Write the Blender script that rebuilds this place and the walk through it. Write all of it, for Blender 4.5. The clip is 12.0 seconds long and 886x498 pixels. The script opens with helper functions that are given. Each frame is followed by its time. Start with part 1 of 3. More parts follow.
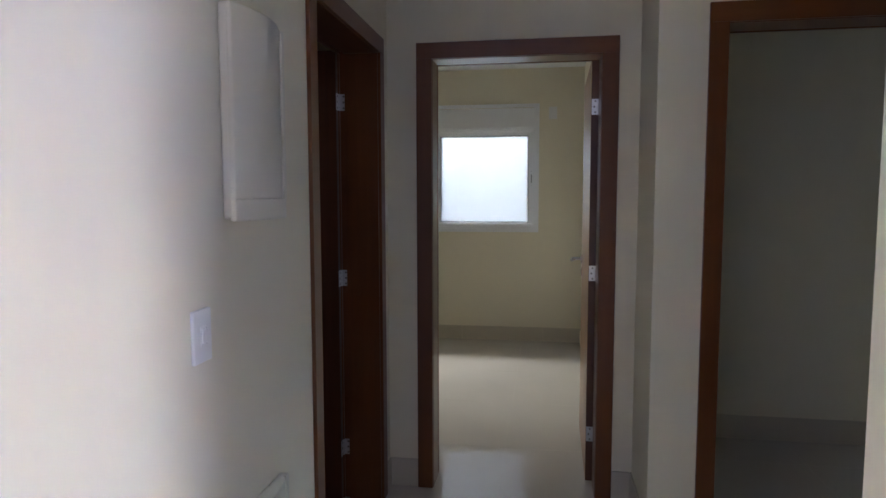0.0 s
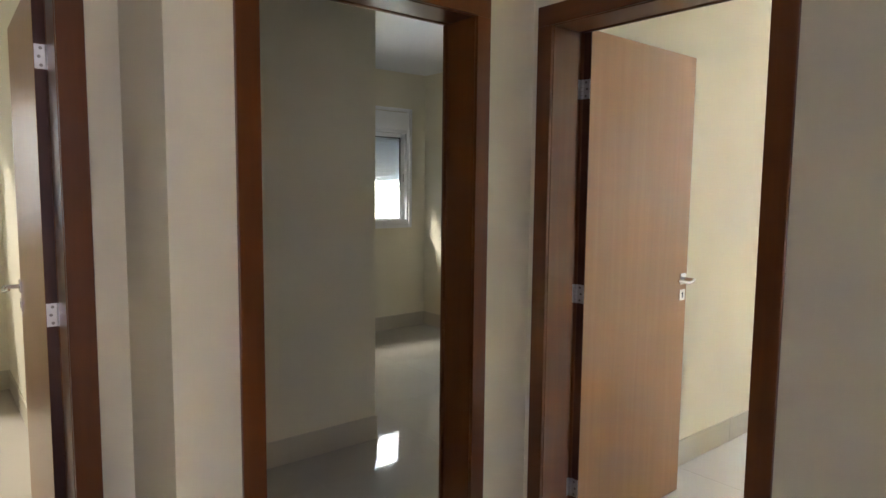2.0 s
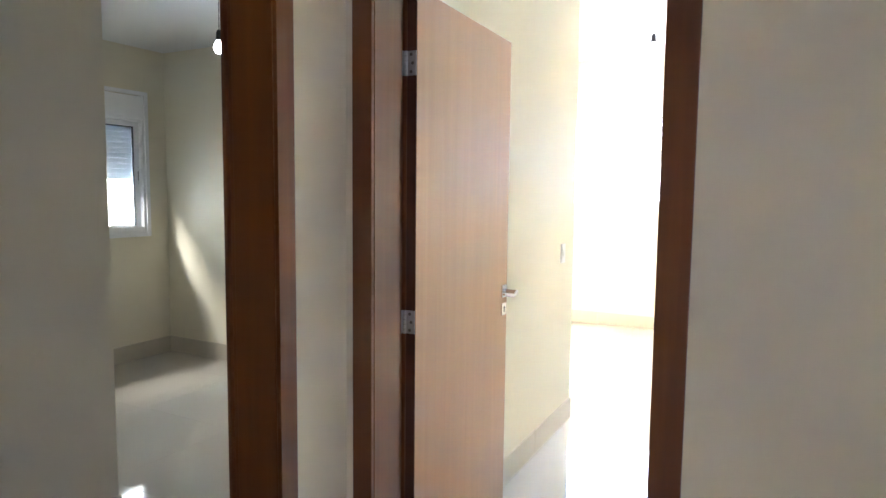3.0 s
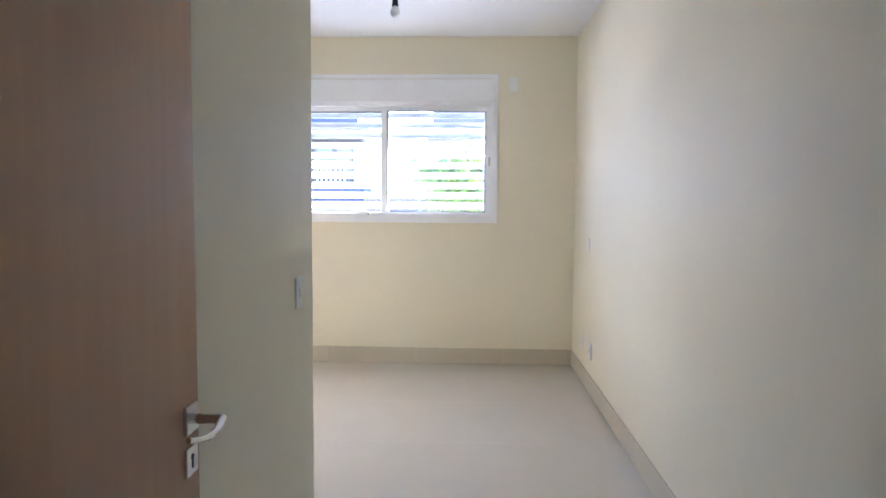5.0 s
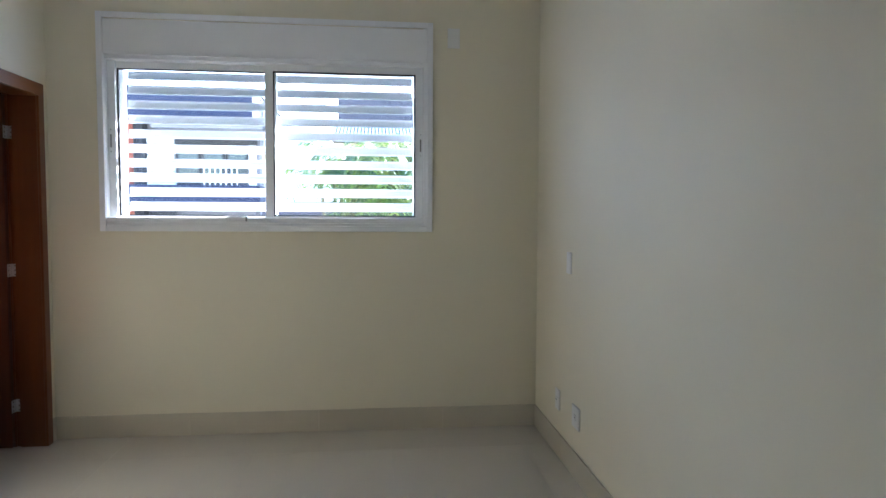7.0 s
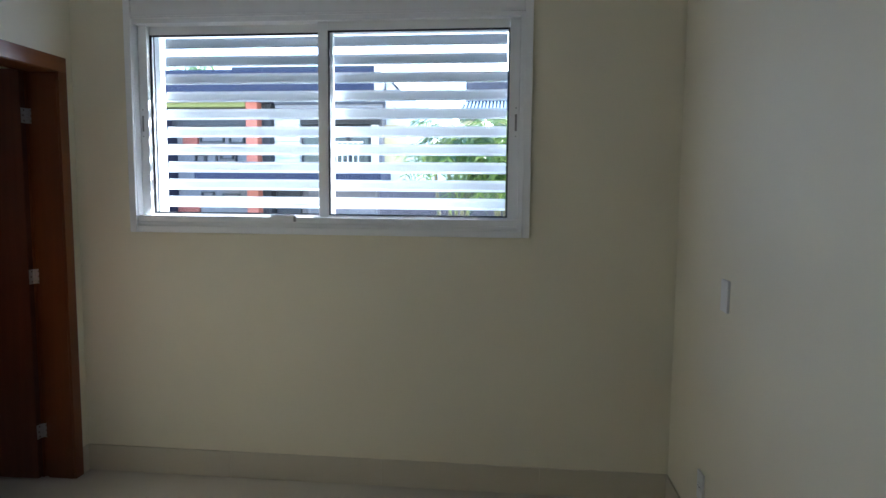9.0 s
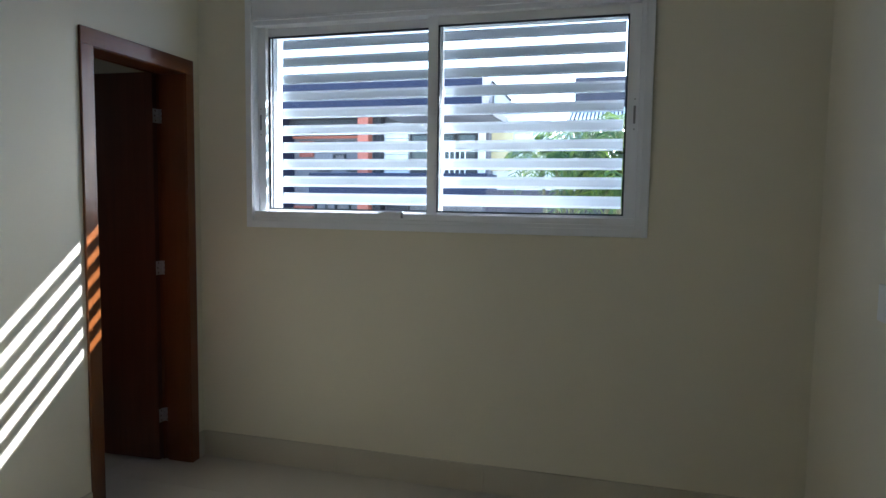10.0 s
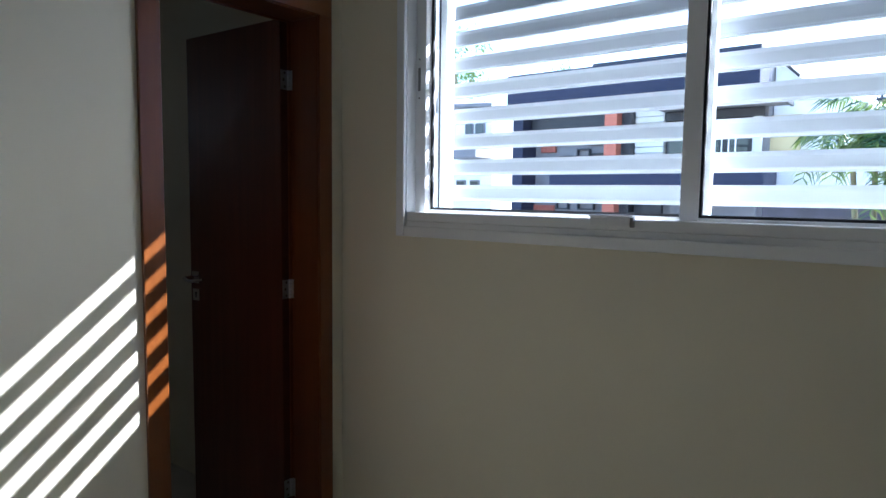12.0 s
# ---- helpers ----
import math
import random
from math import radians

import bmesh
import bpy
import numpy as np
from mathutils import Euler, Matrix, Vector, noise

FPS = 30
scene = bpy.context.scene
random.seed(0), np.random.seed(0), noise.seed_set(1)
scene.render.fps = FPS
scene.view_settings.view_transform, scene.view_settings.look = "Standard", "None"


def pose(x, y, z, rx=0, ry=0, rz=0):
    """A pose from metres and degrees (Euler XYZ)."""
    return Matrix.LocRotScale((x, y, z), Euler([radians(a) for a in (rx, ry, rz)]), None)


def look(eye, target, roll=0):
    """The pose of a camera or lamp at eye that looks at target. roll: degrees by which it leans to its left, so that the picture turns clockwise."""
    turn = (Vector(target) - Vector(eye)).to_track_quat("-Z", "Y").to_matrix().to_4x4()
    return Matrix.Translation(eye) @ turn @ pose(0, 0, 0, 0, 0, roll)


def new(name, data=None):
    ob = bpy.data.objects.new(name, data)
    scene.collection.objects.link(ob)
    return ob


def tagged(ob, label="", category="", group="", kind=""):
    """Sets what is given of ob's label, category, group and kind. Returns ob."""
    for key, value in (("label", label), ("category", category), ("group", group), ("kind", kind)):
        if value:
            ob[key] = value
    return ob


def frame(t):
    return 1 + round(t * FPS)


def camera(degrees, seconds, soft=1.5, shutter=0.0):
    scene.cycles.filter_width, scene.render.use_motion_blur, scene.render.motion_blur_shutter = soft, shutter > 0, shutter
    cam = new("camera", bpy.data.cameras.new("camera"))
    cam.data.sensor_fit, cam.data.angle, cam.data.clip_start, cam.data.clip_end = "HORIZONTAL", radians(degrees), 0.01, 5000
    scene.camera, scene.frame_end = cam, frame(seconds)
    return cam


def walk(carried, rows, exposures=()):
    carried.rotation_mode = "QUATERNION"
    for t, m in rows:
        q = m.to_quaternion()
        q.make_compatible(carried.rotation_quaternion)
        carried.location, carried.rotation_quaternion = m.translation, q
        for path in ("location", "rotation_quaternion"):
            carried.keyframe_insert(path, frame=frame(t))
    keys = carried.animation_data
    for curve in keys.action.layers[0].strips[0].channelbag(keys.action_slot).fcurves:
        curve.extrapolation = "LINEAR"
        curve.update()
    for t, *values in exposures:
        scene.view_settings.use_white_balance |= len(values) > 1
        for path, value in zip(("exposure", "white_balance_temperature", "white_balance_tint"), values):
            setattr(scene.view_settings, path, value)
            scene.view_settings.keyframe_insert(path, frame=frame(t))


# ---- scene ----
cam = camera(69.6, 12.0)

PATH = [
    (0, (-0.003, 0.191, 1.436), (-0.313, 2.16, 1.271), -0.1),
    (0.5, (-0.096, 0.373, 1.451), (0.011, 2.363, 1.282), 0.1),
    (1, (-0.16, 0.562, 1.448), (0.301, 2.501, 1.273), 0.3),
    (1.5, (-0.177, 0.784, 1.463), (0.716, 2.564, 1.283), 0.4),
    (2, (-0.073, 1.034, 1.47), (1.19, 2.573, 1.283), 0.6),
    (2.5, (0.097, 1.304, 1.481), (1.63, 2.575, 1.301), 0.5),
    (3, (0.24, 1.609, 1.469), (1.999, 2.544, 1.292), 0.6),
    (3.5, (0.462, 1.81, 1.459), (2.356, 2.428, 1.277), 0.4),
    (5.3, (1.841, 2.141, 1.444), (3.836, 2.187, 1.311), 0.4),
    (5.5, (1.994, 2.141, 1.451), (3.989, 2.173, 1.318), 0.4),
    (6, (2.392, 2.146, 1.449), (4.388, 2.128, 1.315), 0.4),
    (6.5, (2.792, 2.14, 1.44), (4.783, 2.005, 1.309), 0.4),
    (6.7, (2.991, 2.257, 1.397), (4.976, 2.046, 1.287), 0.3),
    (8.3, (4.102, 2.019, 1.497), (6.095, 1.962, 1.336), 0.5),
    (8.5, (4.173, 1.992, 1.509), (6.166, 2.028, 1.34), 0.6),
    (9, (4.27, 1.974, 1.511), (6.251, 2.181, 1.328), 0.5),
    (9.5, (4.313, 1.981, 1.465), (6.27, 2.358, 1.304), 0.6),
    (10, (4.364, 2.007, 1.448), (6.287, 2.535, 1.291), 0.8),
    (10.5, (4.504, 2.034, 1.452), (6.38, 2.711, 1.299), 0.8),
    (11, (4.837, 2.129, 1.46), (6.654, 2.948, 1.304), 0.8),
    (11.5, (5.232, 2.245, 1.451), (6.967, 3.227, 1.29), 0.8),
    (12, (5.646, 2.384, 1.434), (7.226, 3.598, 1.264), 0.7),
]
EXPOSURES = [(0.0, 5.5, 5500, 16), (0.5, 5.53, 6300, 15), (1.0, 5.8, 6500, 18), (1.5, 6.25, 6400, 17), (2.0, 6.5, 6350, 16), (2.5, 6.62, 6150, 16),
             (3.0, 7.0, 5850, 16), (3.7, 6.6, 5700, 16), (5.3, 4.6, 5450, 19), (6.5, 3.86, 5420, 13), (8.3, 3.45, 5380, 11), (9.5, 2.96, 5350, 9),
             (11.0, 2.46, 5300, 9), (11.5, 2.36, 5280, 10), (12.0, 2.5, 5250, 11)]
walk(cam, [(t, look(eye, target, roll)) for t, eye, target, roll in PATH], EXPOSURES)

# ---- world, sun, lights ----
SUN_WAY = Vector((-1.0, 0.65, -0.816)).normalized()
world = bpy.data.worlds.new("world")
scene.world = world
world.use_nodes = True
wn = world.node_tree
sky = wn.nodes.new("ShaderNodeTexSky")
sky.sky_type = 'NISHITA'
sky.sun_disc = False
sky.sun_elevation = math.asin(-SUN_WAY.z)
sky.sun_rotation = math.atan2(-SUN_WAY.x, -SUN_WAY.y)
sky.air_density, sky.dust_density = 1.0, 1.5
wn.links.new(sky.outputs[0], wn.nodes["Background"].inputs[0])
wn.nodes["Background"].inputs[1].default_value = 0.15

sun = new("sun", bpy.data.lights.new("sun", 'SUN'))
sun.data.energy, sun.data.angle, sun.data.color = 5.0, radians(0.5), (1.0, 0.96, 0.90)
sun.matrix_world = look(-SUN_WAY * 40, (0, 0, 0))


def window_light(name, place, aim, width, height, watts, color, spread=180):
    lamp = new(name, bpy.data.lights.new(name, 'AREA'))
    lamp.data.shape, lamp.data.size, lamp.data.size_y = 'RECTANGLE', width, height
    lamp.data.energy, lamp.data.color = watts, color
    lamp.matrix_world = look(place, Vector(place) + Vector(aim))
    lamp.data.spread = radians(spread)
    return lamp


window_light("daylight_bedroom_a", (-1.0, 7.40, 2.52), (0, -0.75, -0.66), 2.3, 0.36, 3.1, (1.0, 0.95, 0.82))
window_light("daylight_bedroom_b", (2.2, 7.40, 2.42), (0.15, -0.75, -0.66), 1.2, 0.55, 2.1, (1.0, 0.97, 0.84))
window_light("daylight_living", (7.46, -5.0, 1.65), (-1, 0.45, 0), 2.0, 1.1, 7.4, (0.53, 0.57, 1.0), 150)
window_light("daylight_suite", (7.40, 2.897, 1.86), (-1, 0, -0.05), 1.85, 0.95, 0.33, (0.42, 0.54, 1.0), 160)
window_light("daylight_bath", (6.20, 6.72, 1.95), (0.1, -1, -0.2), 0.5, 0.5, 0.25, (0.93, 0.97, 1.0))


# ---- materials ----
def nodes_of(name):
    m = bpy.data.materials.new(name)
    m.use_nodes = True
    nt = m.node_tree
    return m, nt, nt.nodes["Principled BSDF"]


def put(nt, kind, **values):
    n = nt.nodes.new(kind)
    for k, v in values.items():
        n.inputs[k].default_value = v
    return n


def mapped(nt, scale):
    tc = nt.nodes.new("ShaderNodeTexCoord")
    mp = put(nt, "ShaderNodeMapping", Scale=scale)
    nt.links.new(tc.outputs["Object"], mp.inputs["Vector"])
    return mp.outputs["Vector"]


def ramp(nt, fac, stops):
    r = nt.nodes.new("ShaderNodeValToRGB")
    while len(r.color_ramp.elements) < len(stops):
        r.color_ramp.elements.new(0.5)
    for e, (p, c) in zip(r.color_ramp.elements, stops):
        e.position, e.color = p, (*c, 1)
    nt.links.new(fac, r.inputs[0])
    return r.outputs[0]


def bumped(nt, bsdf, height, strength, distance):
    b = put(nt, "ShaderNodeBump", Strength=strength, Distance=distance)
    nt.links.new(height, b.inputs["Height"])
    nt.links.new(b.outputs[0], bsdf.inputs["Normal"])


def plain(name, color, rough, metal=0.0, vary=0.06, scale=6.0, bump=0.0, fine=120.0, spec=0.5):
    m, nt, p = nodes_of(name)
    v = mapped(nt, (1, 1, 1))
    n1 = put(nt, "ShaderNodeTexNoise", Scale=scale, Detail=4.0)
    nt.links.new(v, n1.inputs["Vector"])
    lo = tuple(c * (1 - vary) for c in color)
    hi = tuple(min(1, c * (1 + vary)) for c in color)
    nt.links.new(ramp(nt, n1.outputs["Fac"], [(0.3, lo), (0.7, hi)]), p.inputs["Base Color"])
    p.inputs["Roughness"].default_value, p.inputs["Metallic"].default_value = rough, metal
    p.inputs["Specular IOR Level"].default_value = spec
    if bump:
        n2 = put(nt, "ShaderNodeTexNoise", Scale=fine, Detail=3.0)
        nt.links.new(v, n2.inputs["Vector"])
        bumped(nt, p, n2.outputs["Fac"], bump, 0.002)
    return m


def wood(name, dark, mid, light, rough, along="Z", coat=0.0, relief=0.06):
    m, nt, p = nodes_of(name)
    long, across = 0.7, 16.0
    sc = {"Z": (across, across, long), "X": (long, across, across), "Y": (across, long, across)}[along]
    v = mapped(nt, sc)
    n1 = put(nt, "ShaderNodeTexNoise", Scale=1.6, Detail=6.0, Distortion=0.6)
    n2 = put(nt, "ShaderNodeTexNoise", Scale=9.0, Detail=4.0)
    n3 = put(nt, "ShaderNodeTexNoise", Scale=0.12, Detail=2.0)
    for n in (n1, n2, n3):
        nt.links.new(v, n.inputs["Vector"])
    mix = put(nt, "ShaderNodeMath")
    mix.operation = 'MULTIPLY_ADD'
    nt.links.new(n2.outputs["Fac"], mix.inputs[0])
    mix.inputs[1].default_value = 0.18
    nt.links.new(n1.outputs["Fac"], mix.inputs[2])
    add = put(nt, "ShaderNodeMath")
    add.operation = 'MULTIPLY_ADD'
    nt.links.new(n3.outputs["Fac"], add.inputs[0])
    add.inputs[1].default_value = 0.3
    nt.links.new(mix.outputs[0], add.inputs[2])
    nt.links.new(ramp(nt, add.outputs[0], [(0.42, dark), (0.75, mid), (1.0, light)]), p.inputs["Base Color"])
    p.inputs["Roughness"].default_value = rough
    p.inputs["Coat Weight"].default_value = coat
    p.inputs["Coat Roughness"].default_value = 0.2
    bumped(nt, p, n2.outputs["Fac"], relief, 0.001)
    return m


def clear_glass(name):
    m, nt, p = nodes_of(name)
    nt.nodes.remove(p)
    t = put(nt, "ShaderNodeBsdfTransparent", Color=(0.94, 0.96, 0.96, 1))
    g = put(nt, "ShaderNodeBsdfGlossy", Roughness=0.02)
    mix = nt.nodes.new("ShaderNodeMixShader")
    fr = put(nt, "ShaderNodeFresnel", IOR=1.3)
    nt.links.new(fr.outputs[0], mix.inputs[0])
    nt.links.new(t.outputs[0], mix.inputs[1])
    nt.links.new(g.outputs[0], mix.inputs[2])
    nt.links.new(mix.outputs[0], nt.nodes["Material Output"].inputs[0])
    return m


def frosted_glass(name):
    m, nt, p = nodes_of(name)
    nt.nodes.remove(p)
    t = put(nt, "ShaderNodeBsdfTranslucent", Color=(0.27, 0.275, 0.272, 1))
    g = put(nt, "ShaderNodeBsdfGlossy", Roughness=0.35)
    mix = put(nt, "ShaderNodeMixShader", Fac=0.05)
    nt.links.new(t.outputs[0], mix.inputs[1])
    nt.links.new(g.outputs[0], mix.inputs[2])
    nt.links.new(mix.outputs[0], nt.nodes["Material Output"].inputs[0])
    return m


def porcelain(name, color, rough, vary, cloud):
    """Polished tile: soft clouds, fine specks, a slightly different tone from tile to tile."""
    m, nt, p = nodes_of(name)
    geo = nt.nodes.new("ShaderNodeNewGeometry")
    n1 = put(nt, "ShaderNodeTexNoise", Scale=cloud, Detail=5.0)
    n2 = put(nt, "ShaderNodeTexNoise", Scale=180.0, Detail=2.0)
    for n in (n1, n2):
        nt.links.new(geo.outputs["Position"], n.inputs["Vector"])
    info = nt.nodes.new("ShaderNodeObjectInfo")
    a = put(nt, "ShaderNodeMath")
    a.operation = 'MULTIPLY_ADD'
    nt.links.new(n2.outputs["Fac"], a.inputs[0])
    a.inputs[1].default_value = 0.25
    nt.links.new(n1.outputs["Fac"], a.inputs[2])
    b = put(nt, "ShaderNodeMath")
    b.operation = 'MULTIPLY_ADD'
    nt.links.new(info.outputs["Random"], b.inputs[0])
    b.inputs[1].default_value = 0.05
    nt.links.new(a.outputs[0], b.inputs[2])
    nt.links.new(ramp(nt, b.outputs[0], [(0.2, tuple(c * (1 - vary) for c in color)), (1.0, tuple(min(1, c * (1 + vary)) for c in color))]), p.inputs["Base Color"])
    rr = nt.nodes.new("ShaderNodeMapRange")
    rr.inputs["To Min"].default_value, rr.inputs["To Max"].default_value = rough * 0.7, rough * 1.4
    nt.links.new(n1.outputs["Fac"], rr.inputs["Value"])
    nt.links.new(rr.outputs[0], p.inputs["Roughness"])
    return m


PAINT = plain("wall_paint", (0.80, 0.745, 0.58), 0.55, vary=0.02, scale=1.3, bump=0.10, fine=260.0, spec=0.3)
CEIL = plain("ceiling_paint", (0.84, 0.84, 0.82), 0.8, vary=0.015, scale=1.0, bump=0.05, fine=200.0, spec=0.2)
FLOOR = porcelain("polished_porcelain", (0.60, 0.555, 0.47), 0.045, 0.05, 1.6)
BASE = porcelain("satin_porcelain", (0.575, 0.52, 0.405), 0.41, 0.05, 3.0)
GROUT = plain("grout", (0.57, 0.53, 0.45), 0.8)
FRAME_V = wood("frame_wood_upright", (0.116, 0.0310, 0.0044), (0.142, 0.0395, 0.0054), (0.168, 0.0490, 0.0072), 0.32, "Z", 0.35)
FRAME_H = wood("frame_wood_level", (0.116, 0.0310, 0.0044), (0.142, 0.0395, 0.0054), (0.168, 0.0490, 0.0072), 0.32, "X", 0.35)
LEAF = wood("door_veneer", (0.385, 0.187, 0.070), (0.415, 0.206, 0.079), (0.445, 0.226, 0.090), 0.36, "Z", 0.4, 0.012)
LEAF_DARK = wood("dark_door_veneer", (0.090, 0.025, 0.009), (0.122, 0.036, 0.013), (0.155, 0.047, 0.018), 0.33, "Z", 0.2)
EDGE = wood("edge_band_wood", (0.05, 0.014, 0.006), (0.08, 0.022, 0.009), (0.11, 0.032, 0.014), 0.4, "Z")
STEEL = plain("brushed_steel", (0.60, 0.60, 0.61), 0.30, 1.0, vary=0.05, scale=40.0, bump=0.03, fine=400.0)
CHROME = plain("chrome", (0.72, 0.71, 0.70), 0.12, 1.0, vary=0.03, scale=20.0)
SCREW = plain("screw_steel", (0.25, 0.24, 0.23), 0.4, 1.0)
ALU = plain("white_aluminium", (0.88, 0.89, 0.90), 0.32, vary=0.02, scale=3.0, bump=0.02, fine=300.0)
SLAT = plain("white_slat_paint", (0.74, 0.77, 0.82), 0.22, vary=0.02, scale=4.0)
RUBBER = plain("black_gasket", (0.012, 0.012, 0.015), 0.6)
PLASTIC = plain("white_plastic", (0.82, 0.81, 0.77), 0.35, vary=0.015, scale=8.0)
GREY_PLASTIC = plain("grey_plastic", (0.28, 0.28, 0.28), 0.45)
PANEL_PLASTIC = plain("panel_plastic", (0.74, 0.70, 0.58), 0.38, vary=0.02, scale=5.0)
SHUTTER = plain("shutter_grey_white", (0.76, 0.79, 0.80), 0.45, vary=0.03, scale=5.0)
GLASS = clear_glass("clear_glass")
FROST = frosted_glass("frosted_glass")
CABLE = plain("black_cable", (0.02, 0.02, 0.02), 0.5)


# ---- building blocks ----
def box(bm, x0, x1, y0, y1, z0, z1):
    vs = [bm.verts.new((x, y, z)) for x in (x0, x1) for y in (y0, y1) for z in (z0, z1)]
    for f in ((0, 1, 3, 2), (4, 6, 7, 5), (0, 4, 5, 1), (2, 3, 7, 6), (0, 2, 6, 4), (1, 5, 7, 3)):
        bm.faces.new([vs[i] for i in f])
    return vs


def soft_box(x0, x1, y0, y1, z0, z1, r=0.002, segments=2):
    bm = bmesh.new()
    box(bm, min(x0, x1), max(x0, x1), min(y0, y1), max(y0, y1), z0, z1)
    bmesh.ops.bevel(bm, geom=bm.edges[:], offset=r, segments=segments, affect='EDGES', profile=0.5)
    return bm


def rod(bm, a, b, r, n=12, r2=None):
    a, b = Vector(a), Vector(b)
    turn = (b - a).to_track_quat('Z', 'Y').to_matrix().to_4x4()
    bmesh.ops.create_cone(bm, cap_ends=True, segments=n, radius1=r, radius2=r if r2 is None else r2, depth=(b - a).length,
                          matrix=Matrix.Translation((a + b) / 2) @ turn)


def mesh_of(name, bm, material):
    me = bpy.data.meshes.new(name)
    bmesh.ops.recalc_face_normals(bm, faces=bm.faces[:])
    bm.to_mesh(me)
    bm.free()
    me.materials.append(material)
    return me


def part(name, bm, material, parent, label="", smooth=False):
    me = mesh_of(name, bm, material)
    if smooth:
        for p in me.polygons:
            p.use_smooth = True
    ob = new(name, me)
    ob.parent = parent
    if label:
        tagged(ob, label)
    return ob


def thing(name, m, label, category, group="", kind=""):
    ob = new(name)
    ob.empty_display_size = 0.1
    ob.matrix_world = m
    return tagged(ob, label, category, group, kind)


def solid(name, bm, material, label, category="", kind="structure"):
    ob = new(name, mesh_of(name, bm, material))
    return tagged(ob, label, category, "", kind)


# ---- walls, floor, ceilings ----
TOP = 3.0


def wall(name, x0, x1, y0, y1, label, openings=(), material=None):
    """A wall block; openings are (from, to, bottom, top) along its longer side."""
    lengthwise = (x1 - x0) > (y1 - y0)
    a, b, c, d = (x0, x1, y0, y1) if lengthwise else (y0, y1, x0, x1)
    us = sorted({a, b, *(o[0] for o in openings), *(o[1] for o in openings)})
    zs = sorted({0.0, TOP, *(o[2] for o in openings), *(o[3] for o in openings)})
    bm = bmesh.new()
    corners = {}

    def corner(i, k, side):
        if (i, k, side) not in corners:
            v = c if side == 0 else d
            corners[i, k, side] = bm.verts.new((us[i], v, zs[k]) if lengthwise else (v, us[i], zs[k]))
        return corners[i, k, side]

    def filled(i, k):
        if not (0 <= i < len(us) - 1 and 0 <= k < len(zs) - 1):
            return False
        u, z = (us[i] + us[i + 1]) / 2, (zs[k] + zs[k + 1]) / 2
        return not any(o[0] < u < o[1] and o[2] < z < o[3] for o in openings)

    for i in range(len(us) - 1):
        for k in range(len(zs) - 1):
            if not filled(i, k):
                continue
            for side in (0, 1):
                bm.faces.new([corner(i, k, side), corner(i + 1, k, side), corner(i + 1, k + 1, side), corner(i, k + 1, side)])
            for di, dk, p, q in ((-1, 0, (i, k), (i, k + 1)), (1, 0, (i + 1, k), (i + 1, k + 1)), (0, -1, (i, k), (i + 1, k)), (0, 1, (i, k + 1), (i + 1, k + 1))):
                if not filled(i + di, k + dk):
                    bm.faces.new([corner(*p, 0), corner(*q, 0), corner(*q, 1), corner(*p, 1)])
    return solid(name, bm, material or PAINT, label, "wall")


CREAM = "smooth cream painted plaster wall"
DOOR_TOP = 2.105
wall("wall_hall_west", -0.925, -0.745, -7.0, 3.197, CREAM + " of the hall", [(2.185, 3.05, 0, DOOR_TOP)])
wall("wall_hall_end", -3.2, 0.42, 3.197, 3.362, CREAM + " at the hall's end", [(-0.555, 0.28, 0, DOOR_TOP)])
wall("wall_step", 0.42, 0.585, 2.915, 3.362, CREAM + " of the hall's step")
wall("wall_hall_b", 0.42, 1.772, 2.75, 2.915, CREAM + " beside the middle doorway", [(0.642, 1.499, 0, DOOR_TOP)])
wall("wall_suite_door", 1.772, 1.947, 0.85, 2.915, CREAM + " around the suite's doorway", [(1.832, 2.678, 0, DOOR_TOP)])
wall("wall_suite_stub", 1.947, 4.24, 2.785, 2.90, CREAM + " beside the suite's entry")
wall("wall_suite_west", 4.14, 4.24, 2.90, 6.49, CREAM + " between two bedrooms")
wall("wall_suite_north", 4.24, 7.37, 4.205, 4.37, CREAM + " with the bathroom door", [(6.616, 7.275, 0, DOOR_TOP)])
wall("wall_corridor_east", 0.38, 0.53, 0.52, 1.0, CREAM + " at the corridor's corner")
wall("wall_hall_south", 0.53, 1.772, 0.85, 1.0, CREAM + " opposite the middle doorway")
wall("wall_living_north", 0.53, 7.37, 0.52, 0.67, CREAM + " of the living room")
wall("wall_suite_south", 1.947, 7.37, 1.035, 1.185, CREAM + " of the suite")
wall("wall_facade_east", 7.37, 7.52, -7.15, 6.64, CREAM + " with the louvred window",
     [(-6.0, -4.0, 1.1, 2.2), (1.91, 3.884, 1.315, 2.576)])
wall("wall_facade_north", -3.3, 7.37, 6.49, 6.64, CREAM + " with two bedroom windows", [(-2.0, -0.08, 1.113, 2.29), (2.39, 3.93, 1.09, 2.26), (5.93, 6.47, 1.63, 2.17)])
wall("wall_bedroom_a_east", 0.37, 0.47, 3.362, 6.49, CREAM + " of a bedroom")
wall("wall_bedroom_a_west", -3.3, -3.2, 3.197, 6.49, CREAM + " of a bedroom")
wall("wall_bedroom_b_west", 0.47, 0.585, 3.362, 4.2, CREAM + " of a bedroom")
wall("wall_bedroom_b_closet", 0.585, 1.94, 4.1, 4.2, CREAM + " of a recess")
wall("wall_bedroom_b_return", 1.84, 1.94, 4.2, 6.49, CREAM + " of a recess")
wall("wall_washroom_west", -2.4, -2.3, 1.7, 3.197, CREAM + " of a washroom")
wall("wall_washroom_south", -2.3, -0.925, 1.7, 1.8, CREAM + " of a washroom")
